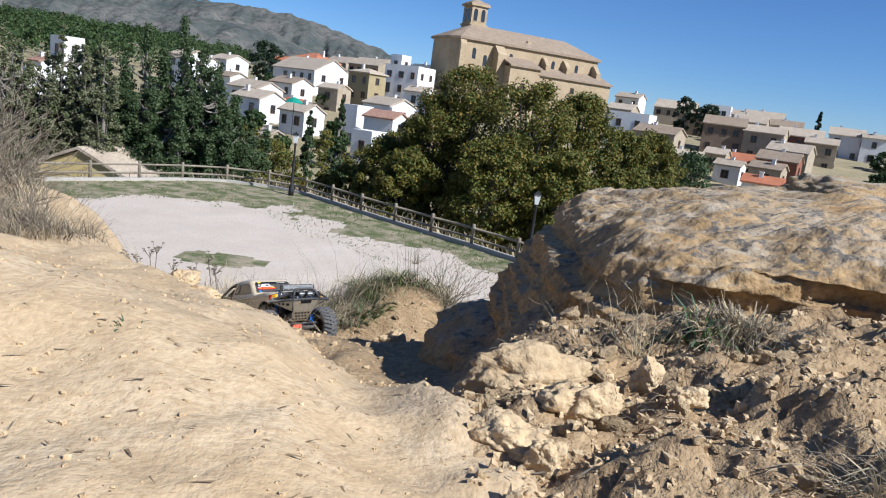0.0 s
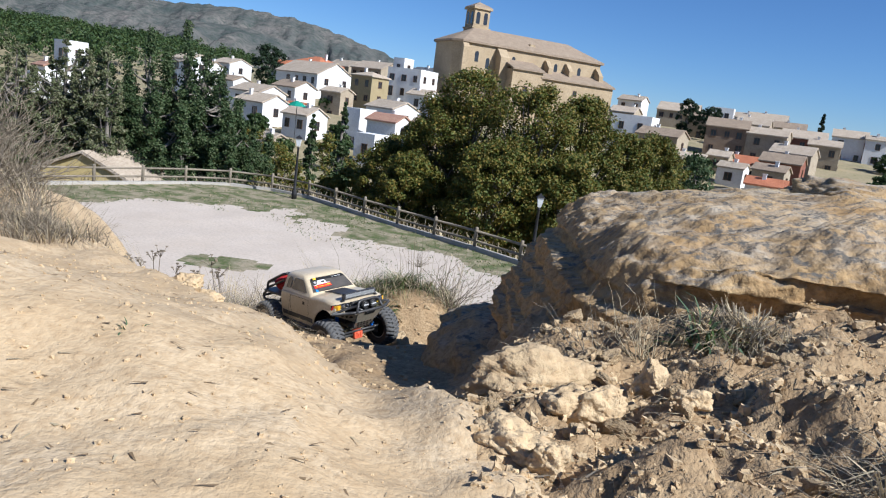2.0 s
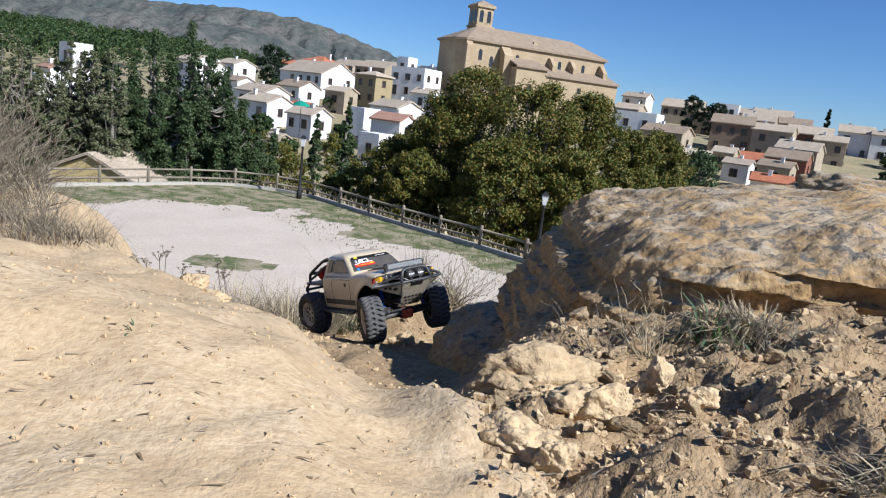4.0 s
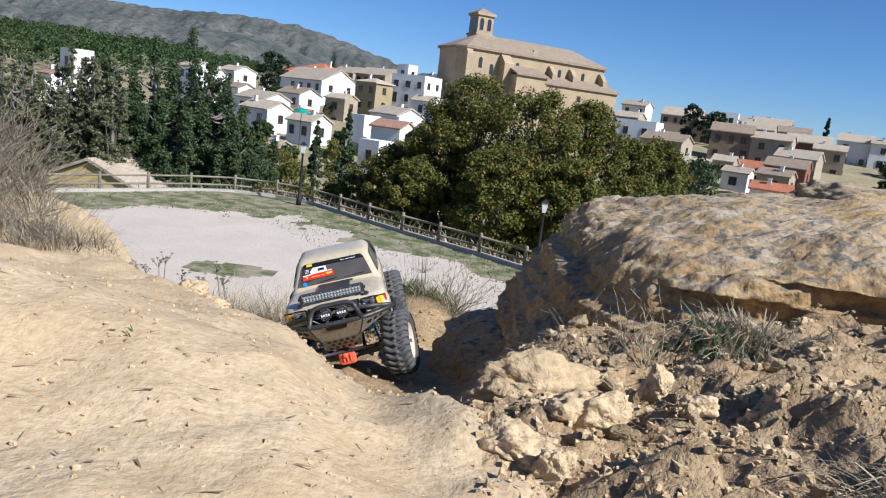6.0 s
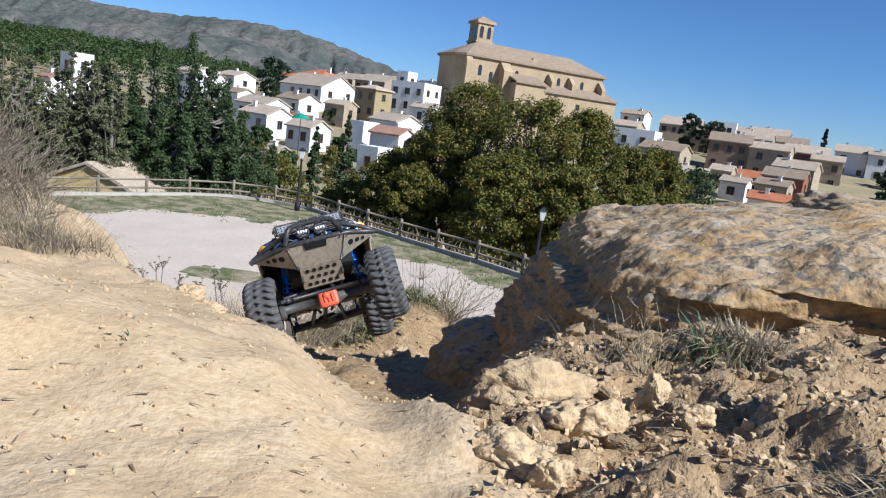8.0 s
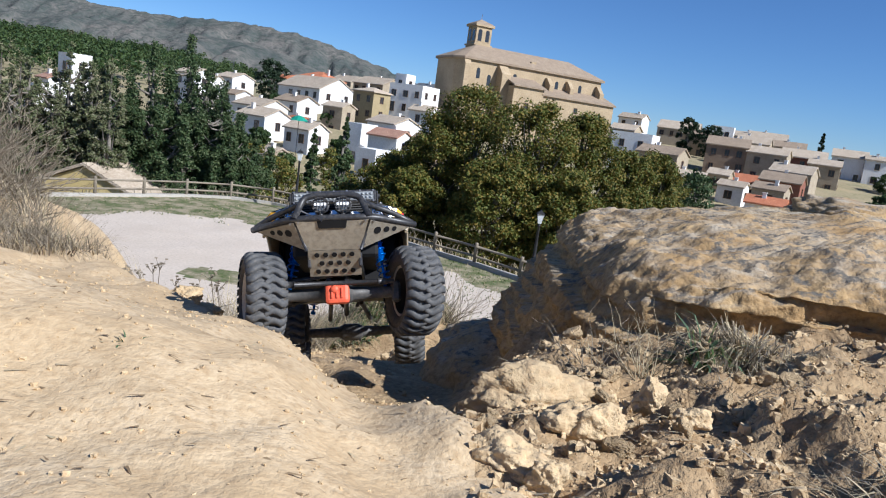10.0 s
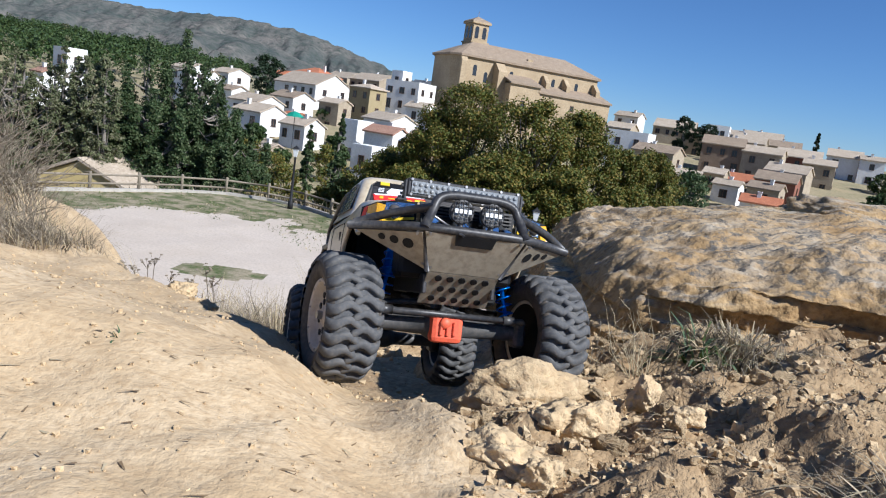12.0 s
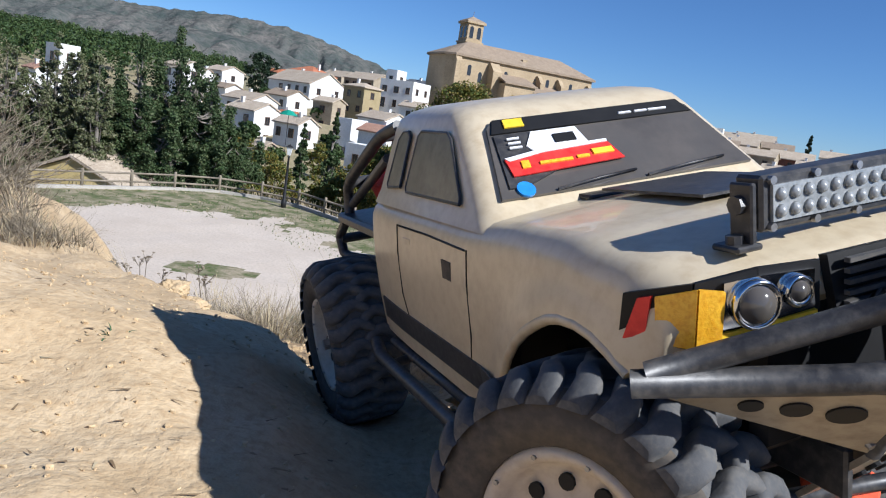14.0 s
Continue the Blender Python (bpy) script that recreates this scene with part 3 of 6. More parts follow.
        for quad in ([(.048, .1625), (.048, .1795), (.066, .1795), (.066, .159)], [(.066, .159), (.066, .1795), (.082, .1765), (.084, .157)], [(.084, .157), (.082, .1765), (.0925, .172), (.0935, .158)]):
            slab(lamp, [hp(x, z) for x, z in quad], .002)
        lamp = part("headlamp", lamp, M_DARK, root, "black headlamp with amber corner")
        b = bmesh.new()
        slab(b, [hp(.0505, .1665, .0013), hp(.0505, .1775, .0013), hp(.066, .1775, .0013), hp(.066, .1640, .0013)], .0012)
        slab(b, [hp(.066, .1640, .0013), hp(.066, .1775, .0013), hp(.0755, .1762, .0013), hp(.0765, .1625, .0013)], .0012)
        part("reflector", b, M_CHROME, lamp, "silvery reflector")
        b = bmesh.new()
        lathe(b, [(.0074, 0), (.0074, .0035), (.0066, .0045), (.0060, .0035)], Matrix.Translation(hp(.0675, .1695)) @ pose(0, 0, 0, -90, 0, s * -14), 28)
        lathe(b, [(.0047, 0), (.0047, .0035), (.0040, .0042), (.0036, .0035)], Matrix.Translation(hp(.0560, .1720)) @ pose(0, 0, 0, -90, 0, s * -8), 24)
        part("lamp_ring", b, M_CHROME, lamp)
        b = bmesh.new()
        lathe(b, [(.0060, .002), (.0053, .0045), (.0035, .0062), (.0001, .0070)], Matrix.Translation(hp(.0675, .1695)) @ pose(0, 0, 0, -90, 0, s * -14), 24)
        lathe(b, [(.0036, .002), (.0030, .004), (.0001, .0052)], Matrix.Translation(hp(.0560, .1720)) @ pose(0, 0, 0, -90, 0, s * -8), 20)
        part("lamp_lens", b, M_GLASSY, lamp)
        b = bmesh.new()
        slab(b, [hp(.0775, .1580, .0026), hp(.0760, .1740, .0026), hp(.0825, .1752, .0028), hp(.0838, .1575, .0028)], .0018)
        slab(b, [hp(.0838, .1575, .0028), hp(.0825, .1752, .0028), hp(.0888, .1722, .0024), hp(.0890, .1580, .0024)], .0018)
        part("indicator", b, M_AMBER, lamp, "amber indicator lens")
        b = bmesh.new()
        slab(b, [hp(.0905, .1580, .0022), hp(.0893, .1722, .0022), hp(.0912, .1712, .0022), hp(.0936, .1580, .0022)], .0018)
        part("side_marker", b, M_RED, lamp, "red side marker")
        b = bmesh.new()
        slab(b, [hp(.050, .1630, .0016), hp(.050, .1655, .0016), hp(.078, .1612, .0016), hp(.078, .1590, .0016)], .0018)
        part("light_strip", b, M_YELLOW, lamp, "yellow light strip")
        b = bmesh.new()
        tube(b, [(s * .101, .075, .083), (s * .103, .06, .080), (s * .103, -.075, .080), (s * .100, -.092, .084)], .0042, 10)
        tube(b, [(s * .06, .04, .088), (s * .103, .035, .080)], .003, 8)
        tube(b, [(s * .06, -.05, .088), (s * .103, -.055, .080)], .003, 8)
        tube(b, [(s * .090, .07, .084), (s * .090, -.085, .084)], .0032, 8)
        part("side_step", b, M_BLACK, root, "black tube side step")
        # spring leg
        for yy, top_y in ((AXLE_Y, AXLE_Y - .012), (-AXLE_Y, -AXLE_Y + .02)):
            a, c = Vector((s * .052, top_y, .150)), Vector((s * .066, yy, .076))
            leg = bmesh.new()
            tube(leg, [a, a.lerp(c, .5), a.lerp(c, .51), a.lerp(c, .93), a.lerp(c, .94), c], [.0062, .0062, .002, .002, .0045, .0045], 12)
            leg = part("shock", leg, M_BLUE, root, "blue anodised coil-over shock")
            b = bmesh.new()
            u = (c - a).normalized()
            e1 = u.cross(Vector((0, 1, 0))).normalized()
            e2 = u.cross(e1)
            tube(b, [a.lerp(c, .12 + .8 * t / 90) + .0078 * (math.cos(t * .5) * e1 + math.sin(t * .5) * e2) for t in range(91)], .0009, 5)
            part("spring", b, M_STEEL if yy < 0 else M_BLUE, leg)
    # grille and chrome band
    b = bmesh.new()
    slab(b, [(.044, .2030, .1605), (.046, .2005, .1805), (-.046, .2005, .1805), (-.044, .2030, .1605)], .003)
    grille = part("grille", b, M_DARK, root, "black slatted grille with chrome band")
    for i in range(6):
        b = bmesh.new()
        z = .1622 + i * .0032
        box(b, -.042, .042, .2042, .2062, z, z + .0014)
        part("slat", b, M_AXLE, grille)
    b = bmesh.new()
    slab(b, [(.043, .2070, .1625), (.030, .2072, .1690), (-.030, .2072, .1690), (-.043, .2070, .1625), (-.030, .2076, .1610), (.030, .2076, .1610)], .0015)
    disc(b, (0, .2085, .1665), (0, 1, 0), .0045, .002, 0, 20)
    part("chrome_band", b, M_CHROME, grille, "chrome grille band")
    b = bmesh.new()
    box(b, -.034, .034, .048, .066, .1815, .1842, None, .001)
    part("cowl_vent", b, M_BLACK, root)
    b = bmesh.new()
    slab(b, [(.03, .07, .1868), (.03, .135, .1893), (-.03, .135, .1893), (-.03, .07, .1868)], .0012)
    part("hood_panel", b, M_BLACK, root, "black bonnet panel")
    # light bar on the bonnet
    b = bmesh.new()
    box(b, -.056, .056, .1605, .171, .1885, .2055, None, .001)
    bar = part("light_bar", b, M_BLACK, root, "black bar of clear lights across the bonnet")
    bar.location = (0, .017, -.002)
    b = bmesh.new()
    box(b, -.0525, .0525, .171, .1722, .1915, .2025)
    part("lens", b, M_LENS, bar, "clear lens")
    b = bmesh.new()
    lathe(b, [(.0021, 0), (.0017, .001), (.0001, .0016)], pose(0, 0, 0, -90), 10)
    bulb = part("diode", b, M_DIODE, bar)
    for i in range(38):
        ob = bulb if i == 0 else new("diode", bulb.data)
        ob.parent = bar
        ob.location = (-.0495 + (i // 2) * .0055, .1722, .1945 + .005 * (i % 2))
    for i in range(7):
        for z in (.1900, .2040):
            b = bmesh.new()
            disc(b, (-.0525 + i * .0175, .1716, z), (0, 1, 0), .0013, .0018, 0, 10)
            part("bolt", b, M_STEEL, bar)
    for s in (1, -1):
        b = bmesh.new()
        box(b, s * .0575 - .0012, s * .0575 + .0012, .161, .170, .1835, .2035, None, .0006)
        box(b, s * .060 - .005, s * .060 + .005, .160, .171, .1835, .1855, None, .0006)
        disc(b, (s * .061, .1655, .1866), (0, 0, 1), .0026, .003, 0, 8)
        disc(b, (s * .0595, .1655, .197), (1, 0, 0), .003, .003, 0, 8)
        part("bracket", b, M_BLACK, bar)
    # bumper: tubes, plates, lamps
    bum = bmesh.new()
    tube(bum, curve_path([(.106, .190, .1525), (.050, .234, .155), (-.050, .234, .155), (-.106, .190, .1525)]), .0042, 12)
    bumper = part("bumper", bum, M_BLACK, root, "black tube bumper with metal plates")
    bum = bmesh.new()
    tube(bum, curve_path([(.047, .234, .155), (.0345, .226, .187), (-.0345, .226, .187), (-.047, .234, .155)]), .0042, 12)
    part("hoop", bum, M_BLACK, bumper, "bent black lamp hoop")
    for s in (1, -1):
        bum = bmesh.new()
        tube(bum, curve_path([(s * .040, .230, .174), (s * .075, .212, .165), (s * .102, .192, .155)]), .0038, 10)
        part("strut", bum, M_BLACK, bumper)
        bum = bmesh.new()
        tube(bum, [(s * .048, .232, .154), (s * .0345, .2085, .119)], .0026, 8)
        part("edge_tube", bum, M_BLACK, bumper)
        bum = bmesh.new()
        tube(bum, [(s * .04, .232, .152), (s * .036, .17, .125)], .003, 8)
        part("mount", bum, M_BLACK, bumper)
    b = bmesh.new()
    slab(b, [(.046, .2335, .1515), (.0335, .2090, .1190), (-.0335, .2090, .1190), (-.046, .2335, .1515)], .002)
    centre = part("bumper_plate", b, M_PLATE, bumper, "scratched bronze metal plate")
    b = bmesh.new()
    slab(b, [(.019, .2350, .1515), (.017, .2290, .1430), (-.017, .2290, .1430), (-.019, .2350, .1515)], .0025)
    part("plate_slot", b, M_DARK, bumper)
    for s in (1, -1):
        b = bmesh.new()
        slab(b, [(s * .048, .2325, .1505), (s * .101, .1925, .1500), (s * .036, .2085, .1200)], .002)
        part("bumper_plate", b, M_PLATE, bumper, "bronze metal side plate with holes")
        b = bmesh.new()
        nrm = (Vector((s * .101, .1925, .15)) - Vector((s * .048, .2325, .1505))).cross(Vector((s * .036, .2085, .12)) - Vector((s * .048, .2325, .1505))).normalized()
        nrm = nrm if nrm.y > 0 else -nrm
        for u, v, r in ((.22, .30, .0052), (.42, .22, .0042), (.60, .16, .0034)):
            p = Vector((s * .048, .2325, .1505)) + u * Vector((s * .053, -.04, -.0005)) + v * Vector((s * -.012, -.024, -.0305)) + nrm * .001
            disc(b, p, nrm, r, .0012, 0, 18)
        part("plate_hole", b, M_DARK, bumper)
    b = bmesh.new()
    slab(b, [(.0335, .2085, .1185), (.0335, .1800, .0900), (-.0335, .1800, .0900), (-.0335, .2085, .1185)], .002)
    skid = part("skid_plate", b, M_PLATE, root, "bronze skid plate with rows of holes")
    for row in range(3):
        for i in range(5 - row % 2 + 0):
            b = bmesh.new()
            p = Vector((-.0225 + i * .01125 + (row % 2) * .0056, .2045 - row * .0092, .1138 - row * .0092)) + Vector((0, .0009, -.0009))
            disc(b, p, (0, .7, -.7), .0033, .0012, 0, 14)
            part("hole", b, M_DARK, skid)
    for s in (1, -1):
        for x, y, z in ((.042, .2350, .1495), (.0325, .2110, .1225), (.0525, .230, .1490), (.040, .2110, .1245), (.096, .1960, .1495)):
            b = bmesh.new()
            disc(b, (s * x, y + .0008, z), (0, .8, -.5), .0014, .002, 0, 8)
            part("bolt", b, M_STEEL, bumper)
    for s in (1, -1):
        c = Matrix.Translation((s * .0142, .2285, .1725))
        b = bmesh.new()
        lathe(b, [(.0055, -.012), (.0098, -.006), (.0110, 0), (.0110, .003), (.0100, .003)], c @ pose(0, 0, 0, -90), 28)
        tube(b, [(s * .0142, .2285, .1615), (s * .0142, .230, .1565)], .0028, 8)
        lamp = part("spot_lamp", b, M_BLACK, root, "round clear spot lamp behind a grid guard")
        b = bmesh.new()
        lathe(b, [(.0102, .0005), (.0098, .0022), (.0060, .0034), (.0001, .0038)], c @ pose(0, 0, 0, -90), 28)
        part("lens", b, M_LENS, lamp)
        for k in range(-2, 3):
            w = math.sqrt(.0108 ** 2 - (k * .0043) ** 2)
            for vert in (0, 1):
                p = [(s * .0142 + (k * .0043 if vert else q), .2335, .1725 + (q if vert else k * .0043)) for q in (-w, 0, w)]
                p[1] = (p[1][0], .2345, p[1][2])
                b = bmesh.new()
                tube(b, p, .00055, 5)
                part("guard_bar", b, M_BLACK, lamp)
        b = bmesh.new()
        for k in range(4):
            x = s * .0142 + .0062 - k * .0041
            box(b, x - .0014, x + .0014, .2350, .2354, .1708, .1745)
        part("lettering", b, M_WHITE, lamp)
    b = bmesh.new()
    tube(b, [(.047, .226, .171), (.012, .238, .1505)], .0011, 8)
    disc(b, (.047, .226, .1712), (0, 1, 0), .0022, .003, 0, 8)
    part("tow_rod", b, M_STEEL, bumper)
    # running gear
    for yy, name in ((AXLE_Y, "front"), (-AXLE_Y, "rear")):
        b = bmesh.new()
        tube(b, [(.083, yy, AXLE_Z), (.05, yy, AXLE_Z), (.016, yy, AXLE_Z)], [.0075, .0082, .0095], 14)
        tube(b, [(-.083, yy, AXLE_Z), (-.05, yy, AXLE_Z), (-.016, yy, AXLE_Z)], [.0075, .0082, .0095], 14)
        lathe(b, [(.010, -.02), (.014, -.012), (.014, .012), (.010, .02)], Matrix.Translation((0, yy, AXLE_Z)) @ pose(0, 0, 0, 0, 90), 16)
        for s in (1, -1):
            box(b, s * .078 - .006, s * .078 + .006, yy - .010, yy + .010, AXLE_Z - .014, AXLE_Z + .014, None, .003)
        axle = part("axle", b, M_AXLE, root, "scuffed dark grey axle tube")
        sgn = 1 if yy > 0 else -1
        b = bmesh.new()
        box(b, -.0160, .0160, yy + sgn * .011 - .008, yy + sgn * .011 + .008, AXLE_Z - .0150, AXLE_Z + .0150, None, .005, seg=2)
        for k in (-1, 0, 1):
            box(b, k * .0065 - .0016, k * .0065 + .0016, yy + sgn * .0195 - .0016, yy + sgn * .0195 + .0016, AXLE_Z - .008, AXLE_Z + .006, None, .0008)
        lathe(b, [(.006, 0), (.0045, .003), (.0001, .003)], Matrix.Translation((.003, yy + .0188 * sgn, AXLE_Z + .004)) @ pose(0, 0, 0, -90 * sgn), 14)
        part("diff_cover", b, M_ORANGE if sgn > 0 else M_BLACK, axle, "orange diff cover" if sgn > 0 else "")
        if sgn > 0:
            b = bmesh.new()
            tube(b, [(.076, yy + .018, AXLE_Z + .012), (-.076, yy + .018, AXLE_Z + .012)], .0032, 8)
            tube(b, [(.07, yy + .006, AXLE_Z + .018), (-.03, yy + .01, AXLE_Z + .028)], .0028, 8)
            for s in (1, -1):
                tube(b, [(s * .055, yy + .018, AXLE_Z + .012), (s * .066, yy + .018, AXLE_Z + .012)], .0046, 8)
            part("steering_link", b, M_BLACK, axle)
    b = bmesh.new()
    for s in (1, -1):
        tube(b, [(s * .035, AXLE_Y - .01, .064), (s * .024, .03, .078)], .0038, 8)
        tube(b, [(s * .035, -AXLE_Y + .01, .064), (s * .024, -.03, .078)], .0038, 8)
        tube(b, [(s * .012, AXLE_Y, .088), (s * .028, .04, .098)], .003, 8)
        tube(b, [(s * .012, -AXLE_Y, .088), (s * .028, -.04, .098)], .003, 8)
    part("link", b, M_BLACK, root)
    b = bmesh.new()
    tube(b, [(0.006, AXLE_Y - .015, .072), (0, .03, .088)], .0042, 10)
    part("drive_shaft", b, M_BLACK, root)
    b = bmesh.new()
    tube(b, [(0.006, -AXLE_Y + .015, .072), (0, -.03, .088)], .0042, 10)
    part("drive_shaft", b, M_BLACK, root)
    b = bmesh.new()
    for s in (1, -1):
        box(b, s * .033 - .002, s * .033 + .002, -.205, .200, .098, .116, None, .001)
    box(b, -.03, .03, -.045, .045, .080, .112, None, .004)
    box(b, -.028, .028, .10, .17, .100, .128, None, .003)
    part("chassis", b, M_BLACK, root, "black ladder chassis")
    # open bed behind the cab
    b = bmesh.new()
    box(b, -.086, .086, -.216, -.104, .146, .154, None, .002)
    tube(b, curve_path([(.082, -.205, .148), (.084, -.224, .134), (.084, -.216, .118), (.06, -.16, .118)]), .004, 8)
    tube(b, curve_path([(-.082, -.205, .148), (-.084, -.224, .134), (-.084, -.216, .118), (-.06, -.16, .118)]), .004, 8)
    tube(b, [(-.084, -.220, .132), (.084, -.220, .132)], .004, 8)
    part("bed", b, M_BLACK, root, "flat black rear bed")
    b = bmesh.new()
    for s in (1, -1):
        tube(b, curve_path([(s * .066, -.100, .220), (s * .072, -.122, .214), (s * .078, -.200, .178), (s * .078, -.207, .152)]), .0042, 10)
        tube(b, [(s * .074, -.104, .200), (s * .077, -.196, .162)], .0036, 8)
    tube(b, [(.078, -.200, .178), (-.078, -.200, .178)], .0042, 10)
    tube(b, [(.072, -.122, .214), (-.072, -.122, .214)], .0042, 10)
    part("roll_cage", b, M_BLACK, root, "black tube cage over the bed")
    b = bmesh.new()
    bmesh.ops.create_icosphere(b, subdivisions=4, radius=1)
    for v in b.verts:
        v.co = Vector((math.copysign(abs(v.co.x) ** .6, v.co.x) * .070, math.copysign(abs(v.co.y) ** .6, v.co.y) * .042 - .151, math.copysign(abs(v.co.z) ** .7, v.co.z) * .021 + .171 - .25 * (v.co.y * .042)))
        v.co += .005 * noise.noise_vector(v.co * 70)
    part("bag", b, M_REDBAG, root, "crumpled red cloth bag under the cage", smooth=True)
    wheels, front = [], [o for o in root.children if o.name.startswith("axle")][0]
    for y in (AXLE_Y, -AXLE_Y):
        for s in (1, -1):
            w = make_wheel(root, s) if y > 0 else copy_thing(wheels[0 if s > 0 else 1], Matrix())
            wheels.append(w)
    return root, wheels, front


truck, truck_wheels, truck_axle = build_truck()
WHEEL_AT = [(TRACK, AXLE_Y), (-TRACK, AXLE_Y), (TRACK, -AXLE_Y), (-TRACK, -AXLE_Y)]


# ---- rocks and stones ----
def rock_mesh(name, size, seed, detail=4, rough=0.35, power=0.75, strata=0.0, freq=1.0, mat=None):
    """A weathered stone: a rounded block, broken by large and small relief and by flat bedding ledges."""
    bm = bmesh.new()
    bmesh.ops.create_icosphere(bm, subdivisions=detail, radius=1)
    off = Vector((seed * 3.17, seed * 1.71, seed * 2.3))
    for v in bm.verts:
        d = v.co.normalized()
        p = Vector([math.copysign(abs(c) ** power, c) for c in d])
        k = 1 + rough * noise.fractal(d * 1.6 * freq + off, 0.9, 2.1, 6) + rough * .35 * abs(noise.noise(d * 5.5 * freq + off))
        cell = noise.voronoi(d * 2.6 * freq + off)[0]
        k -= rough * .30 * (cell[0])
        q = Vector((p.x * size[0], p.y * size[1], p.z * size[2])) * k
        if strata:
            step = strata * (1 + .5 * noise.noise(Vector((seed, q.z / strata, 1))))
            band = (q.z + .25 * strata * noise.noise(Vector((q.x, q.y, 0)) * 3 + off)) / step
            saw = band - math.floor(band)
            pull = 1 - .025 * (1 - saw) * (1 if d.z < .35 else 0) - (.09 if d.z < .45 else .012) * max(0, noise.noise(Vector((q.x * 5, q.y * 5, math.floor(band) * 3)) + off))
            q.x, q.y = q.x * pull, q.y * pull
        v.co = q
    me = bpy.data.meshes.new(name)
    bm.to_mesh(me)
    bm.free()
    me.materials.append(mat or M_CLOD)
    me.polygons.foreach_set("use_smooth", [True] * len(me.polygons))
    return me


def lichen_rock():
    """Sandstone with grey crust and black lichen on what faces up."""
    m = surface("lichened_sandstone", (0.34, 0.215, 0.095), (0.46, 0.325, 0.165), (0.22, 0.14, 0.065), 5, 90, 0.95, 0.7, dist=0.007)
    n, l = m.node_tree.nodes, m.node_tree.links
    bs = n["Principled BSDF"]
    base = bs.inputs["Base Color"].links[0].from_socket
    co = n.new("ShaderNodeTexCoord")
    geo, sep = n.new("ShaderNodeNewGeometry"), n.new("ShaderNodeSeparateXYZ")
    l.new(geo.outputs["Normal"], sep.inputs[0])
    crust, black = n.new("ShaderNodeTexNoise"), n.new("ShaderNodeTexNoise")
    for t, s in ((crust, 12.0), (black, 38.0)):
        t.inputs["Scale"].default_value, t.inputs["Detail"].default_value, t.inputs["Roughness"].default_value = s, 9, 0.72
        l.new(co.outputs["Object"], t.inputs["Vector"])
    def ramp(sock, a, b):
        r = n.new("ShaderNodeMapRange")
        r.inputs["From Min"].default_value, r.inputs["From Max"].default_value = a, b
        l.new(sock, r.inputs["Value"])
        return r.outputs["Result"]
    def times(a, b):
        q = n.new("ShaderNodeMath")
        q.operation = "MULTIPLY"
        l.new(a, q.inputs[0]), l.new(b, q.inputs[1])
        return q.outputs[0]
    up = ramp(sep.outputs["Z"], .72, .97)
    m1, m2 = n.new("ShaderNodeMixRGB"), n.new("ShaderNodeMixRGB")
    l.new(times(ramp(crust.outputs["Fac"], .42, .62), up), m1.inputs["Fac"])
    l.new(base, m1.inputs[1])
    m1.inputs[2].default_value = (.39, .335, .255, 1)
    l.new(times(ramp(black.outputs["Fac"], .51, .60), ramp(sep.outputs["Z"], .45, .9)), m2.inputs["Fac"])
    l.new(m1.outputs[0], m2.inputs[1])
    m2.inputs[2].default_value = (.125, .112, .093, 1)
    l.new(m2.outputs[0], bs.inputs["Base Color"])
    return m


M_LICHEN = lichen_rock()


def put_rock(name, at, size, seed, label, detail=5, turn=0, tilt=0, **kw):
    ob = new(name, rock_mesh(name, size, seed, detail, **kw))
    ob.matrix_world = pose(at[0], at[1], 6.3 + at[2], tilt, 0, turn)
    return tagged(ob, label, "rock")


def broken_mesh(name, size, seed, corners=15, cuts=2, rough=.10, mat=None, smooth=False):
    """A broken angular stone: the hull of scattered corners, chipped and roughened."""
    r = random.Random(seed)
    bm = bmesh.new()
    for k in range(corners):
        d = Vector((r.gauss(0, 1), r.gauss(0, 1), r.gauss(0, 1))).normalized() * r.uniform(.82, 1.08)
        bm.verts.new((d.x, d.y, d.z))
    hull = bmesh.ops.convex_hull(bm, input=bm.verts)
    bmesh.ops.delete(bm, geom=[g for g in hull["geom_interior"] if isinstance(g, bmesh.types.BMVert)], context="VERTS")
    bmesh.ops.bevel(bm, geom=bm.edges[:], offset=.07, segments=1, affect="EDGES")
    for k in range(cuts):
        bmesh.ops.triangulate(bm, faces=bm.faces[:])
        bmesh.ops.subdivide_edges(bm, edges=[e for e in bm.edges if e.calc_length() > .09], cuts=1, use_grid_fill=True)
    off = Vector((seed * 1.37, seed * .71, seed * 2.1))
    for v in bm.verts:
        n = v.co.normalized()
        v.co += n * (rough * noise.fractal(v.co * 2.6 + off, .8, 2.2, 5) - rough * .8 * max(0, noise.noise(v.co * 5 + off)))
        v.co = Vector((v.co.x * size[0], v.co.y * size[1], v.co.z * size[2]))
    bm.normal_update()
    me = bpy.data.meshes.new(name)
    bm.to_mesh(me)
    bm.free()
    me.materials.append(mat or M_CLOD)
    if smooth:
        me.polygons.foreach_set("use_smooth", [True] * len(me.polygons))
    return me


def put_stone(at, size, seed, label, turn=0, tilt=0, lean=0, mat=None, name="stone", cuts=5, rough=.17, corners=14):
    ob = new(name, broken_mesh(name, size, seed, corners, cuts, rough, mat, True))
    ob.matrix_world = pose(at[0], at[1], 6.3 + at[2], tilt, lean, turn)
    return tagged(ob, label, "rock")


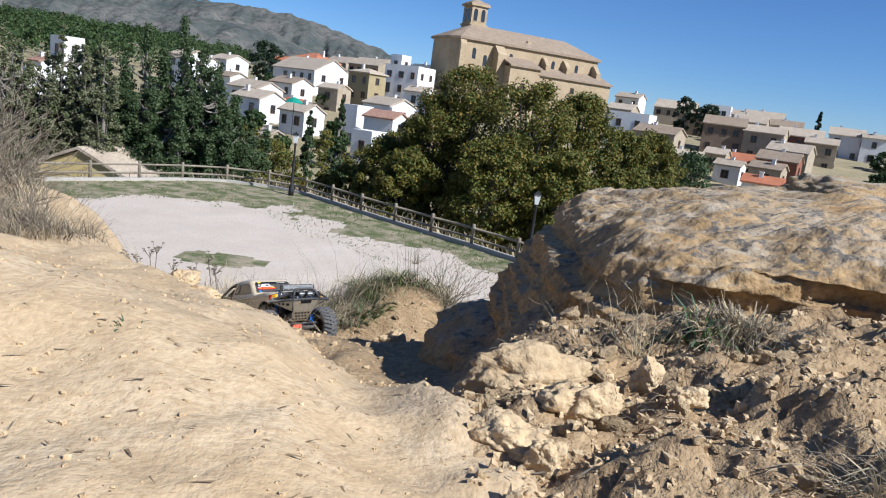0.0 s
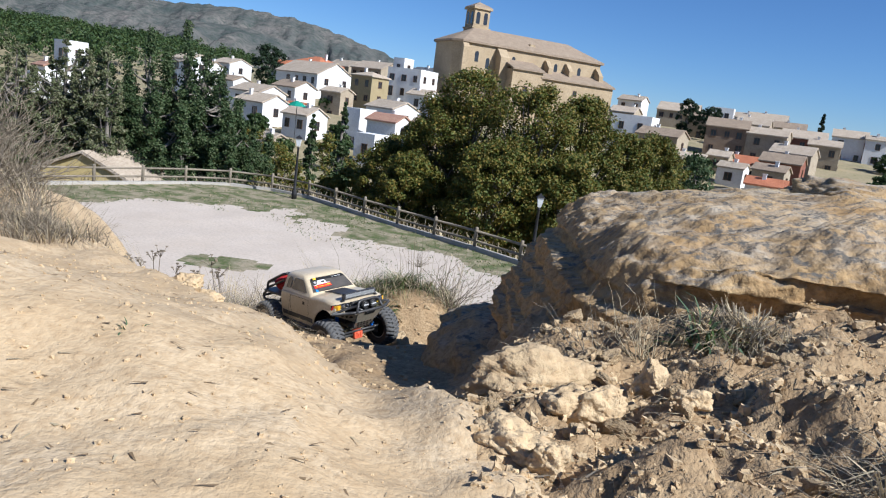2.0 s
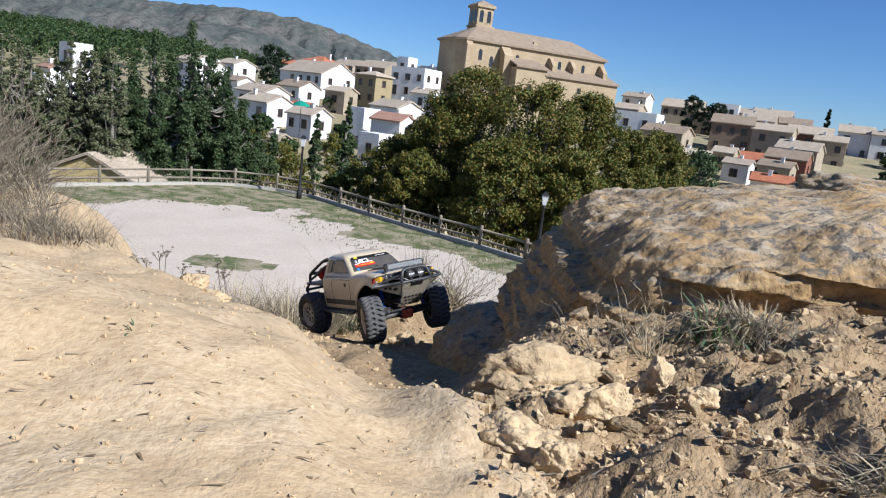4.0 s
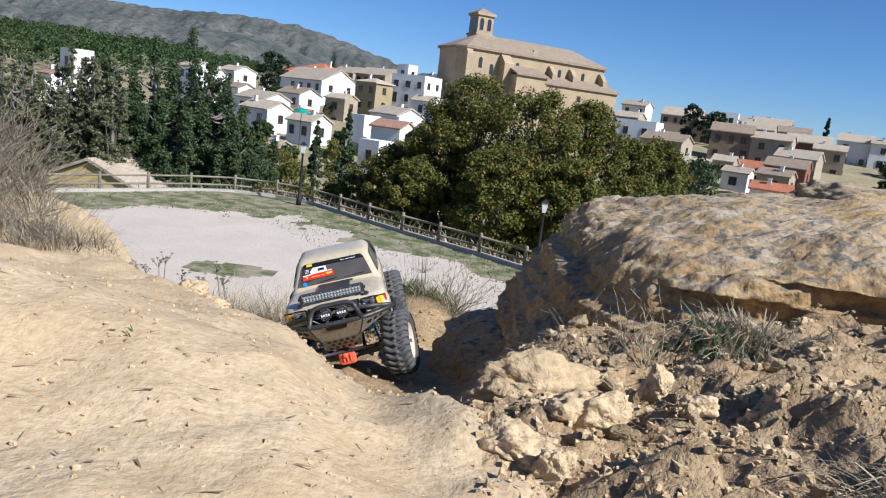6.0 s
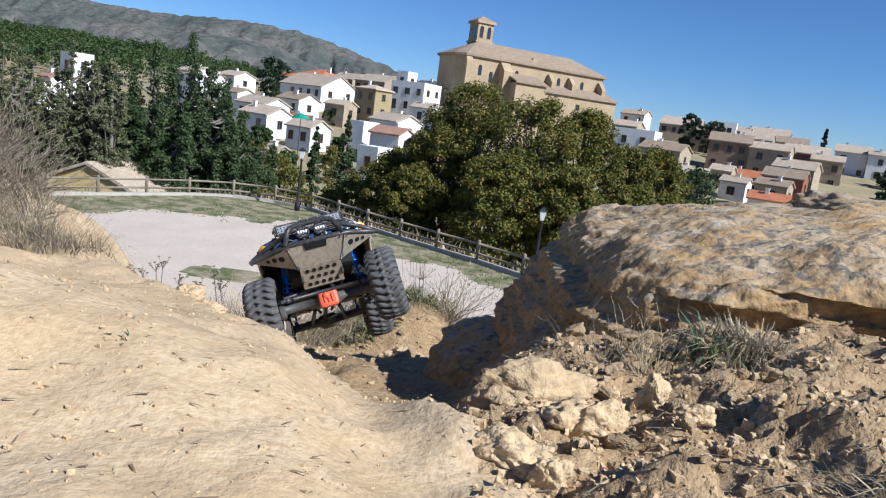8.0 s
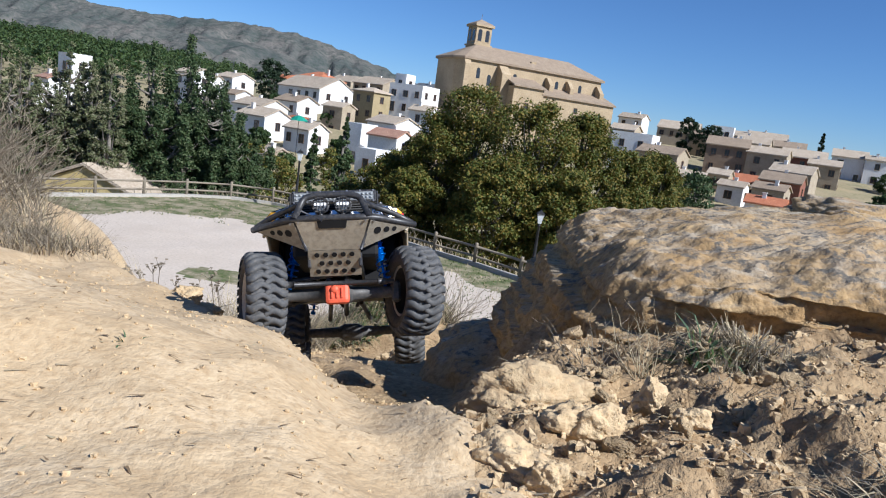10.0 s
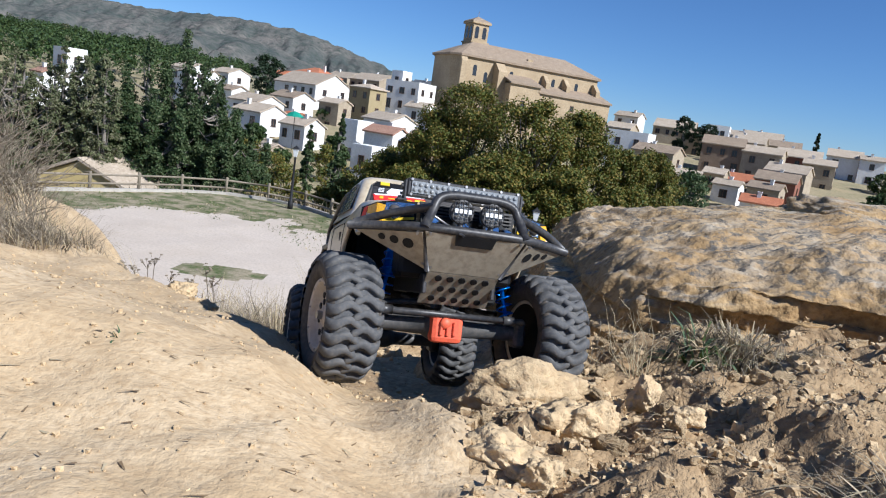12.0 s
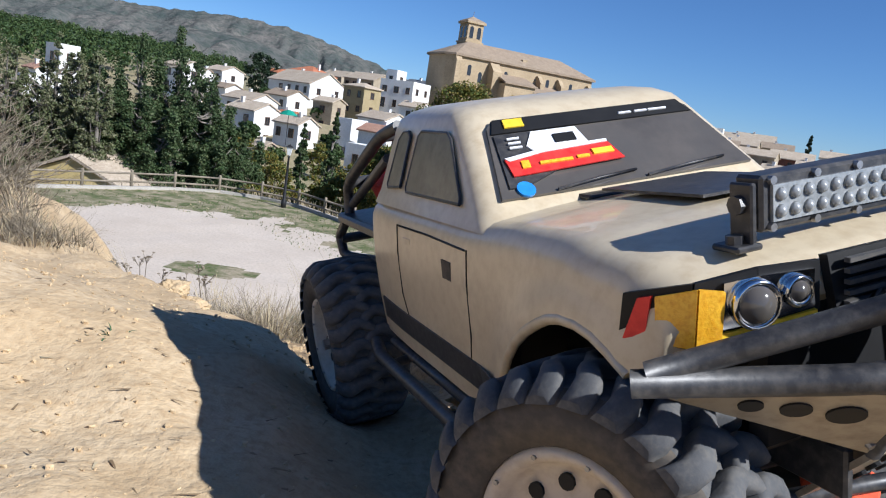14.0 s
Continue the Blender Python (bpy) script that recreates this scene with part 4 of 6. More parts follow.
def build_outcrop():
    """The broad outcrop: a low dome over bedded, broken plates, with a blunt nose over the gully."""
    nt, ns, cx, cy, ax, ay, pw = 900, 150, 1.03, 1.47, .875, .55, 4.5
    th = np.linspace(0, 1, nt, endpoint=False)
    th = 2 * np.pi * (th - .10 * np.sin(4 * np.pi * th) / (2 * np.pi)) + np.pi
    s = np.linspace(0, 1, ns) ** 1.15
    T, S = np.meshgrid(th, s)
    k = (np.abs(np.cos(T)) ** pw + np.abs(np.sin(T)) ** pw) ** (-1 / pw)
    f = np.interp(S, [0, .10, .22, .36, .5, .66, .82, 1], [.050, .014, 0, .03, .075, .165, .38, 1])
    g = np.interp(S, [0, .10, .22, .36, .5, .66, .82, 1], [0, .25, .46, .63, .77, .885, .968, 1])
    X, Y = cx + ax * np.cos(T) * k * (1 - f), cy + ay * np.sin(T) * k * (1 - f)
    crest = np.interp(X, [.1, .13, .16, .22, .27, .33, .42, .55, .65, .82, 1.2, 1.9], [-.35, -.290, -.262, -.215, -.175, -.145, -.128, -.115, -.100, -.085, -.072, -.10])
    base = np.interp(X, [.1, .3, .5, 1.9], [-.60, -.48, -.40, -.40])
    Z = base + (crest - base) * g
    steep = 1 - smooth_step((S - .46) / .22)
    # bedding plates: each layer stands out or back by its own amount along the face
    lay = (Z + .012 * fbm(X * 4, Y * 4, 2, 31)) / .030
    row = np.floor(lay)
    saw = lay - row
    out = value_noise(X * 5.5 + row * 7.3, row * 3.1 + Y * 2, 32)
    push = (.105 * np.clip(out * 2.0, -.5, .5) + .026 * (saw - .6)) * steep * np.clip((X - .12) / .25, .25, 1)
    nx, ny = np.cos(T), np.sin(T)
    X, Y = X + nx * push, Y + ny * push
    P = np.stack([X.ravel(), Y.ravel(), Z.ravel()], 1)
    N = np.stack([(nx * steep).ravel(), (ny * steep).ravel(), (1.05 - steep).ravel()], 1)
    N /= np.linalg.norm(N, axis=1, keepdims=True)
    w = steep.ravel()
    for i in range(len(P)):
        p = Vector(P[i])
        d = .022 * noise.fractal(p * 5, .9, 2.1, 3) + (.007 + .006 * w[i]) * noise.ridged_multi_fractal(p * 11, .9, 2.1, 4, 1.0, 2.0) - .012
        d += .006 * noise.fractal(p * 45, .7, 2.2, 3) - .016 * max(0, noise.noise(p * 9 + Vector((3, 1, 5))) - .25)
        P[i] += N[i] * d
    P = P * .88
    P[:, 2] += 6.3
    idx = np.arange(nt * ns).reshape(ns, nt)
    nxt = np.roll(idx, -1, 1)
    F = np.stack([idx[:-1], nxt[:-1], nxt[1:], idx[1:]], -1).reshape(-1, 4)
    ob = from_arrays("boulder", P, F, M_LICHEN, smooth=True)
    tagged(ob, "broad weathered sandstone outcrop with grey and black lichen", "rock")


build_outcrop()
put_rock("boulder", (.345, 1.85, -.50), (.15, .28, .19), 9, "rounded dark lichened sandstone boulder at the gully", 6, rough=.10, freq=1.2, mat=M_LICHEN, power=1.0)
put_rock("boulder", (.29, 1.50, -.63), (.33, .38, .22), 11, "low sloping rock slab at the gully side", 6, rough=.09, freq=1.3, mat=M_LICHEN, power=.95)
put_rock("boulder", (1.95, 3.2, -.30), (.60, .34, .20), 12, "dark lichened rock behind the outcrop", 6, rough=.2, mat=M_LICHEN)
put_stone((.33, .915, -.245), (.13, .075, .050), 15, "crumbling ochre sandstone ledge under the outcrop", -8, mat=M_LICHEN, name="rock_ledge", rough=.3)
put_stone((.54, .90, -.225), (.13, .075, .048), 17, "crumbling ochre sandstone ledge with shadowed cracks", -14, mat=M_LICHEN, name="rock_ledge", rough=.3)
put_stone((.74, .88, -.205), (.13, .075, .045), 18, "crumbling ochre sandstone ledge with shadowed cracks", -10, mat=M_LICHEN, name="rock_ledge", rough=.3)
put_rock("rock_ledge", (.20, 2.10, -.72), (.20, .26, .13), 19, "shaded rock slab at the gully side", 5, rough=.2, mat=M_LICHEN)
put_stone((.090, .570, -.212), (.086, .030, .030), 21, "pale crusted stone at the lip of the gully", 6, -14)
put_stone((.119, .512, -.205), (.042, .028, .033), 24, "broken pale stone with rough facets", 30)
put_stone((.058, .450, -.212), (.044, .026, .020), 27, "flat pale stone half sunk in the sand", -20, 8)
put_stone((.083, .420, -.206), (.017, .014, .016), 29, "small pale broken stone on the sand", 15)
put_stone((.180, .575, -.198), (.022, .018, .020), 31, "small crumbly pale stone", 40)
put_stone((.21, .545, -.202), (.018, .015, .014), 32, "small crumbly pale stone", 10)
put_stone((-.13, 2.42, -.835), (.055, .05, .075), 33, "ochre upright stone below the bush", 0)
put_stone((-.415, 1.16, -.338), (.035, .03, .022), 35, "pale stone on the edge of the sand bank", 20)
put_stone((-.36, 1.08, -.335), (.028, .026, .018), 36, "pale stone sunk in the sand bank", 50)

rng = random.Random(5)
clod_meshes = [broken_mesh("clod", (1, .82, .68), 40 + k, 13, 2, .18) for k in range(9)]


def scatter(n, where, size, group, label, category="stone"):
    done = 0
    while done < n:
        x, y, keep = where()
        if not keep:
            continue
        s = size()
        ob = new("clod", clod_meshes[rng.randrange(9)])
        ob.matrix_world = pose(x, y, high(x, y) + s * .2, rng.uniform(-25, 25), rng.uniform(-25, 25), rng.uniform(0, 360)) @ Matrix.Diagonal((s, s, s, 1))
        tagged(ob, label, category, group)
        done += 1


def right_slope():
    x, y = rng.uniform(.05, .62), rng.uniform(.30, .88)
    return x, y, x > .10 - .1 * (y - .5) or rng.random() < .3
def gully_mouth():
    x, y = rng.uniform(.03, .18), rng.uniform(.46, .70)
    return x, y, True
def bank_top():
    x, y = rng.uniform(-.5, .05), rng.uniform(.28, 1.0)
    return x, y, True
def by_bush():
    return rng.uniform(-.45, .3), rng.uniform(2.2, 2.7), True
scatter(150, right_slope, lambda: .004 + .008 * rng.random() ** 2, "rubble on the slope", "crumbled pale earth clod on the sandy slope", "clod")
scatter(56, right_slope, lambda: rng.uniform(.010, .019), "rubble on the slope", "angular pale earth lump on the slope", "clod")
scatter(40, gully_mouth, lambda: rng.uniform(.003, .010), "rubble at the gully", "pale clod at the lip of the gully", "clod")
scatter(46, by_bush, lambda: rng.uniform(.008, .026), "stones by the bush", "small ochre stone below the bush", "stone")


def grit(name, label, n, where, size, seed, mat):
    """Countless small crumbs as one sheet of little broken lumps."""
    r = np.random.RandomState(seed)
    base = np.array([(x, y, z) for z in (-1, 1) for y in (-1, 1) for x in (-1, 1)], float) * .6
    quad = np.array([(0, 2, 3, 1), (4, 5, 7, 6), (0, 1, 5, 4), (2, 6, 7, 3), (0, 4, 6, 2), (1, 3, 7, 5)])
    x, y = where(r, n)
    s = size(r, len(x))
    c0 = np.stack([x, y, height(x, y) + s * .15], 1)
    V = c0[:, None, :] + base[None] * (s[:, None, None] * r.uniform(.6, 1.15, (len(x), 8, 1))) + r.normal(size=(len(x), 8, 3)) * s[:, None, None] * .16
    F = (np.arange(len(x))[:, None, None] * 8 + quad[None]).reshape(-1, 4)
    tagged(from_arrays(name, V.reshape(-1, 3), F, mat), label, "grit", kind="stuff")


grit("slope_grit", "crumbled earth and grit on the slope", 5200, lambda r, n: (r.uniform(.03, .75, n), r.uniform(.28, .95, n)), lambda r, n: .0010 + .0055 * r.uniform(0, 1, n) ** 3.2, 21, M_CLOD)
grit("bank_grit", "fine grit in the sand bank", 5200, lambda r, n: (r.uniform(-.7, .06, n), r.uniform(.26, 1.2, n)), lambda r, n: .0005 + .0022 * r.uniform(0, 1, n) ** 5, 22, M_CLOD)
grit("slope_straw_crumbs", "pale crumbs among the straw", 2600, lambda r, n: (r.uniform(.06, .6, n), r.uniform(.28, .7, n)), lambda r, n: .0008 + .0030 * r.uniform(0, 1, n) ** 3, 24, M_CLOD)
grit("gully_grit", "broken stones in the gully", 900, lambda r, n: (r.uniform(-.45, .3, n), r.uniform(1.0, 2.7, n)), lambda r, n: .002 + .008 * r.uniform(0, 1, n) ** 3, 23, M_CLOD)


# ---- grasses and shrubs ----
M_STRAW = leafy("dry_straw", (0.40, 0.32, 0.19), (0.54, 0.45, 0.29), (0.30, 0.24, 0.15), .8)
M_GREY = leafy("grey_dry_stems", (0.19, 0.155, 0.11), (0.31, 0.26, 0.19), (0.12, 0.097, 0.068), .9)
M_TWIG = leafy("brown_plant_bits", (0.24, 0.165, 0.09), (0.32, 0.23, 0.13), (0.17, 0.115, 0.065), .9)
M_GRASS = leafy("green_blades", (0.045, 0.085, 0.02), (0.085, 0.13, 0.035), (0.13, 0.15, 0.05), .6)
M_BLUEGREEN = leafy("grey_green_leaves", (0.075, 0.12, 0.06), (0.10, 0.15, 0.075), (0.05, 0.09, 0.04), .6)


def blades(name, spots, length, width, mats, lean=.6, curl=.5, seed=1, parent=None, weights=None, least=.15):
    """Many thin bent blades at the given spots (x, y, z)."""
    r = np.random.RandomState(seed)
    n = len(spots)
    spots = np.asarray(spots, float)
    az, ln = r.uniform(0, 2 * np.pi, n), length * r.uniform(.45, 1.15, n)
    tilt, wd = lean * r.uniform(least, 1.0, n), width * r.uniform(.6, 1.3, n)
    out = np.stack([np.cos(az), np.sin(az), 0 * az], 1)
    side = np.stack([-np.sin(az + r.uniform(-1, 1, n)), np.cos(az), 0 * az], 1)
    V, F = [], []
    for k in range(4):
        s = k / 3
        a = tilt + curl * s * s * r.uniform(.3, 1.2, n)
        c = spots + (out * np.sin(a)[:, None] + np.array([0, 0, 1]) * np.cos(a)[:, None]) * (ln * s)[:, None]
        w = (wd * (1 - .85 * s))[:, None] * side * .5
        V += [c - w, c + w]
    V = np.stack(V, 1).reshape(-1, 3)
    b = np.arange(n)[:, None] * 8
    F = np.concatenate([b + np.array([[2 * k, 2 * k + 1, 2 * k + 3, 2 * k + 2]]) for k in range(3)])
    slots = np.tile(r.choice(len(mats), n, p=weights), 3)
    return from_arrays(name, V, F, list(mats), parent, slots=slots)


def spread(n, cx, cy, rx, ry, seed, sink=.004):
    r = np.random.RandomState(seed)
    a, q = r.uniform(0, 2 * np.pi, n), np.sqrt(r.uniform(0, 1, n))
    x, y = cx + rx * q * np.cos(a), cy + ry * q * np.sin(a)
    return np.stack([x, y, height(x, y) - sink], 1)


def tuft(cx, cy, rx, ry, n, length, width, mats, label, seed, lean=.6, curl=.5, name="grass_tuft", z=None, group="", weights=None):
    s = spread(n, cx, cy, rx, ry, seed)
    if z is not None:
        s[:, 2] = z
    return tagged(blades(name, s, length, width, mats, lean, curl, seed, weights=weights), label, "grass", group)


def twiggy(cx, cy, size, n, label, seed, mat, name="dry_shrub", z0=None, flat=.8):
    """A tangle of forking dry twigs."""
    r = random.Random(seed)
    bm = bmesh.new()
    z = high(cx, cy) if z0 is None else z0
    for k in range(n):
        a, t = r.uniform(0, 6.28), r.uniform(.1, 1.1)
        p = Vector((cx + r.uniform(-.12, .12) * size, cy + r.uniform(-.12, .12) * size, z - .01))
        d = Vector((math.cos(a) * math.sin(t), math.sin(a) * math.sin(t), math.cos(t) * flat))
        path = [p]
        for s in range(4):
            d = (d + Vector((r.uniform(-.5, .5), r.uniform(-.5, .5), r.uniform(-.3, .35)))).normalized()
            path.append(path[-1] + d * size * r.uniform(.15, .3))
            if s > 0 and r.random() < .8:
                e = (d + Vector((r.uniform(-.9, .9), r.uniform(-.9, .9), r.uniform(-.4, .6)))).normalized()
                q = path[-1]
                tube(bm, [q, q + e * size * .12, q + (e + Vector((r.uniform(-.4, .4), 0, .2))) * size * .2], [size * .004, size * .003, size * .0015], 3)
        tube(bm, path, [size * f for f in (.009, .007, .005, .004, .002)], 4)
    return tagged(part(name, bm, mat), label, "shrub")


# shrub and dry grass along the sand bank
for k, (x, y) in enumerate(((-1.0, 1.7), (-.9, 1.6), (-.8, 1.55), (-.72, 1.62), (-.95, 1.8), (-.62, 1.5), (-1.08, 1.62), (-.82, 1.72))):
    twiggy(x, y, .11, 46, "low dry grey twigs on the bank edge", 210 + k, M_GREY)
twiggy(-1.36, 2.05, .26, 110, "tangled grey dry shrub on the sand bank", 1, M_GREY)
twiggy(-1.16, 1.9, .20, 80, "tangled grey dry shrub on the sand bank", 2, M_GREY)
twiggy(-1.62, 2.3, .32, 90, "tangled grey dry shrub on the sand bank", 3, M_GREY)
tuft(-1.35, 2.05, .42, .35, 900, .12, .0018, (M_GREY, M_GREY), "thick dry pale grass round the shrub", 4, .9, .9)
tuft(-.98, 1.78, .22, .2, 420, .13, .0025, (M_STRAW, M_GREY, M_GRASS), "dry grass tuft with a few green blades", 5, .8, .7, weights=(.5, .4, .1))
for k, (x, y, n, ln) in enumerate(((-.86, 1.66, 380, .12), (-.76, 1.60, 380, .11), (-.67, 1.53, 380, .10), (-.60, 1.47, 300, .085), (-.92, 1.95, 420, .15), (-.74, 1.85, 420, .13), (-.60, 1.75, 360, .12), (-.52, 1.62, 260, .09), (-.84, 2.15, 420, .16), (-.66, 2.1, 420, .15), (-.52, 1.95, 360, .13))):
    tuft(x, y, .10, .10, n, ln, .0022, (M_GREY, M_STRAW, M_GRASS), "dry grey-brown grass on the bank edge", 10 + k, .9, .8, group="bank grass", weights=(.82, .10, .08))
for k, (x, y) in enumerate(((-.70, 2.5), (-.55, 2.55), (-.82, 2.7), (-.62, 2.75), (-.45, 2.7), (-.95, 2.6), (-.50, 2.35))):
    tuft(x, y, .14, .14, 330, .22, .003, (M_STRAW, M_GREY), "pale dry grass beyond the bank", 30 + k, .7, .6, group="pale grass")
for k, (x, y, h) in enumerate(((-.66, 1.62, .17), (-.58, 1.64, .15), (-.52, 1.66, .16), (-.80, 1.75, .15))):
    bm = bmesh.new()
    r = random.Random(60 + k)
    for s in range(3):
        p = Vector((x + r.uniform(-.02, .02), y, high(x, y)))
        top = p + Vector((r.uniform(-.05, .05), r.uniform(-.03, .03), h * r.uniform(.7, 1)))
        tube(bm, [p, p.lerp(top, .5) + Vector((.006, 0, 0)), top], [.0013, .001, .0007], 4)
        for q in range(7):
            e = top + Vector((r.uniform(-.018, .018), r.uniform(-.018, .018), r.uniform(.0, .014)))
            tube(bm, [top - Vector((0, 0, .012)), e], .0005, 3)
            disc(bm, e, (0, 0, 1), .0035, .002, 0, 5)
    tagged(part("seed_stalk", bm, M_GREY), "dry umbrella-shaped seed heads on thin stalks", "plant", "seed stalks")
r = np.random.RandomState(44)
lx, ly = r.uniform(-.6, .04, 520), r.uniform(.27, 1.15, 520)
tagged(blades("plant_litter", np.stack([lx, ly, height(lx, ly) + .0008], 1), .011, .0019, (M_TWIG, M_STRAW), 1.6, .05, 45, weights=(.7, .3), least=.96), "scattered dry plant bits on the sand", "litter", kind="stuff")
lx, ly = r.uniform(.05, .7, 700), r.uniform(.28, .95, 700)
tagged(blades("plant_litter", np.stack([lx, ly, height(lx, ly) + .002], 1), .024, .0016, (M_GREY, M_STRAW), 1.55, .15, 46, weights=(.4, .6), least=.85), "scattered dry straw and twigs on the slope", "litter", kind="stuff")
for k, (x, y) in enumerate(((-.98, 1.45), (-.90, 1.40), (-.82, 1.36), (-.74, 1.32), (-1.06, 1.55), (-.68, 1.38), (-.88, 1.50), (-.78, 1.46), (-1.12, 1.42), (-1.0, 1.32))):
    tuft(x, y, .09, .08, 330, .07, .0018, (M_GREY, M_STRAW), "short grey-brown dry grass over the bank edge", 110 + k, 1.1, .9, group="bank grass", weights=(.7, .3))
for k, (x, y, s) in enumerate(((-1.10, 1.60, .17), (-1.22, 1.72, .20), (-1.02, 1.5, .12), (-1.28, 1.58, .18), (-.92, 1.44, .09), (-.80, 1.38, .08))):
    twiggy(x, y, s, 70, "tangled grey dry shrub on the sand bank", 230 + k, M_GREY)
# ledge with the bush behind the gully
for k, (x, y, n, ln, w) in enumerate(((-.36, 2.80, 600, .12, (.35, .25, .4)), (-.22, 2.84, 700, .11, (.3, .2, .5)), (-.08, 2.88, 700, .11, (.4, .25, .35)), (.07, 2.88, 600, .10, (.35, .3, .35)), (.18, 2.8, 500, .10, (.3, .5, .2)), (.16, 2.62, 400, .09, (.3, .5, .2)), (-.33, 2.68, 500, .10, (.3, .3, .4)))):
    tuft(x, y, .11, .09, n, ln, .004, (M_STRAW, M_GREY, M_GRASS), "green and dry mixed grass clump on the ledge", 50 + k, 1.0, .9, group="ledge grass", weights=w)
tuft(-.27, 2.66, .09, .07, 260, .05, .012, (M_GRASS, M_BLUEGREEN), "low leafy green plant on the ledge", 70, 1.2, .4, name="green_plant")
tuft(-.05, 3.1, .5, .2, 200, .40, .0022, (M_STRAW,), "tall thin pale grass stalks", 71, .35, .3)
twiggy(.05, 2.78, .22, 40, "dry twiggy undergrowth on the ledge", 72, M_GREY)
twiggy(-.12, 3.6, .1, 30, "dry twiggy undergrowth on the ledge", 73, M_GREY, z0=5.5)
# right slope
twiggy(.215, .70, .085, 26, "grey dry thistle stems below the rock", 80, M_STRAW, "dry_plant", flat=1.0)
twiggy(.17, .73, .08, 16, "grey dry thistle stems below the rock", 81, M_GREY, "dry_plant")
for k, (x, y, n, ln) in enumerate(((.345, .76, 420, .05), (.315, .74, 300, .045), (.375, .745, 320, .045), (.33, .71, 200, .035))):
    tuft(x, y, .035, .03, n, ln, .002, (M_STRAW, M_GREY), "dense dry grass tussock below the ledge", 85 + k, 1.2, 1.4, group="tussocks")
tuft(.283, .735, .012, .012, 40, .055, .005, (M_GRASS, M_BLUEGREEN), "small green leafy weed", 92, 1.3, .8, name="green_plant")
tuft(.378, .525, .014, .016, 30, .05, .004, (M_GRASS, M_BLUEGREEN), "green strap-leaved weed on the slope", 93, 1.2, 1.2, name="green_plant")
tuft(-.200, .455, .004, .004, 10, .010, .004, (M_BLUEGREEN,), "tiny green seedling in the sand", 94, 1.2, .6, name="green_plant")
tuft(.31, .40, .05, .03, 260, .045, .0016, (M_GREY, M_STRAW), "dry grey grass on the slope", 95, 1.3, 1.0)
twiggy(.10, .355, .03, 14, "dead root twigs on the slope", 96, M_GREY, "dry_plant", flat=.3)
twiggy(.36, .46, .04, 20, "dead root twigs on the slope", 97, M_GREY, "dry_plant", flat=.4)
twiggy(.27, .62, .05, 20, "dead root twigs on the slope", 98, M_GREY, "dry_plant", flat=.4)
twiggy(-.32, 1.12, .10, 26, "dark dry weed at the edge of the bank", 99, M_GREY, "dry_plant", flat=.6)


# ---- field: kerb, fence, lamps ----
M_WOOD = surface("weathered_wood", (0.20, 0.17, 0.125), (0.30, 0.255, 0.19), (0.13, 0.11, 0.085), 3, 40, 0.85, 0.3, rand=.1, dist=.01)
M_CONCRETE = surface("pale_concrete", (0.38, 0.35, 0.30), (0.46, 0.43, 0.38), (0.30, 0.28, 0.24), 1.5, 20, 0.9, 0.2, dist=.01)
M_IRON = surface("black_iron", (0.015, 0.015, 0.017), (0.03, 0.03, 0.03), None, 5, 60, 0.5, 0.1)
M_MILK = surface("milky_glass", (0.6, 0.62, 0.62), (0.7, 0.72, 0.72), None, 5, 60, 0.3, 0.0)


def along_line(points, step):
    out, carry = [Vector(points[0])], 0.0
    for a, b in zip(points, points[1:]):
        a, b = Vector(a), Vector(b)
        d = (b - a).length
        s = step - carry
        while s <= d:
            out.append(a.lerp(b, s / d))
            s += step
        carry = d - (s - step)
    return out


def build_fence():
    fence = tagged(new("wooden_fence"), "weathered two-rail wooden fence round the field", "fence")
    spots = along_line(FENCE, 2.75)
    tops = []
    for p in spots:
        z = high(p.x, p.y)
        bm = bmesh.new()
        lathe(bm, [(.085, -.3), (.085, 1.02), (.07, 1.06), (.0001, 1.08)], None, 10)
        ob = part("post", bm, M_WOOD, fence)
        ob.location = (p.x, p.y, z)
        tops.append(Vector((p.x, p.y, z)))
    for a, b in zip(tops, tops[1:]):
        for h in (.42, .88):
            bm = bmesh.new()
            tube(bm, [a + Vector((0, 0, h)), b + Vector((0, 0, h))], .058, 8)
            part("rail", bm, M_WOOD, fence)
    kerb = bmesh.new()
    for a, b in zip(tops, tops[1:]):
        d = (b - a).normalized()
        n = Vector((d.y, -d.x, 0)) * .16
        q = [a + n - d * .02, b + n + d * .02, b - n + d * .02, a - n - d * .02]
        lo = [kerb.verts.new((p.x, p.y, p.z - .4)) for p in q]
        hi = [kerb.verts.new((p.x, p.y, p.z + .16)) for p in q]
        kerb.faces.new(hi)
        for i in range(4):
            kerb.faces.new((lo[i], lo[(i + 1) % 4], hi[(i + 1) % 4], hi[i]))
    bmesh.ops.recalc_face_normals(kerb, faces=kerb.faces)
    tagged(part("kerb", kerb, M_CONCRETE), "pale concrete kerb under the fence", "kerb", kind="structure")


build_fence()


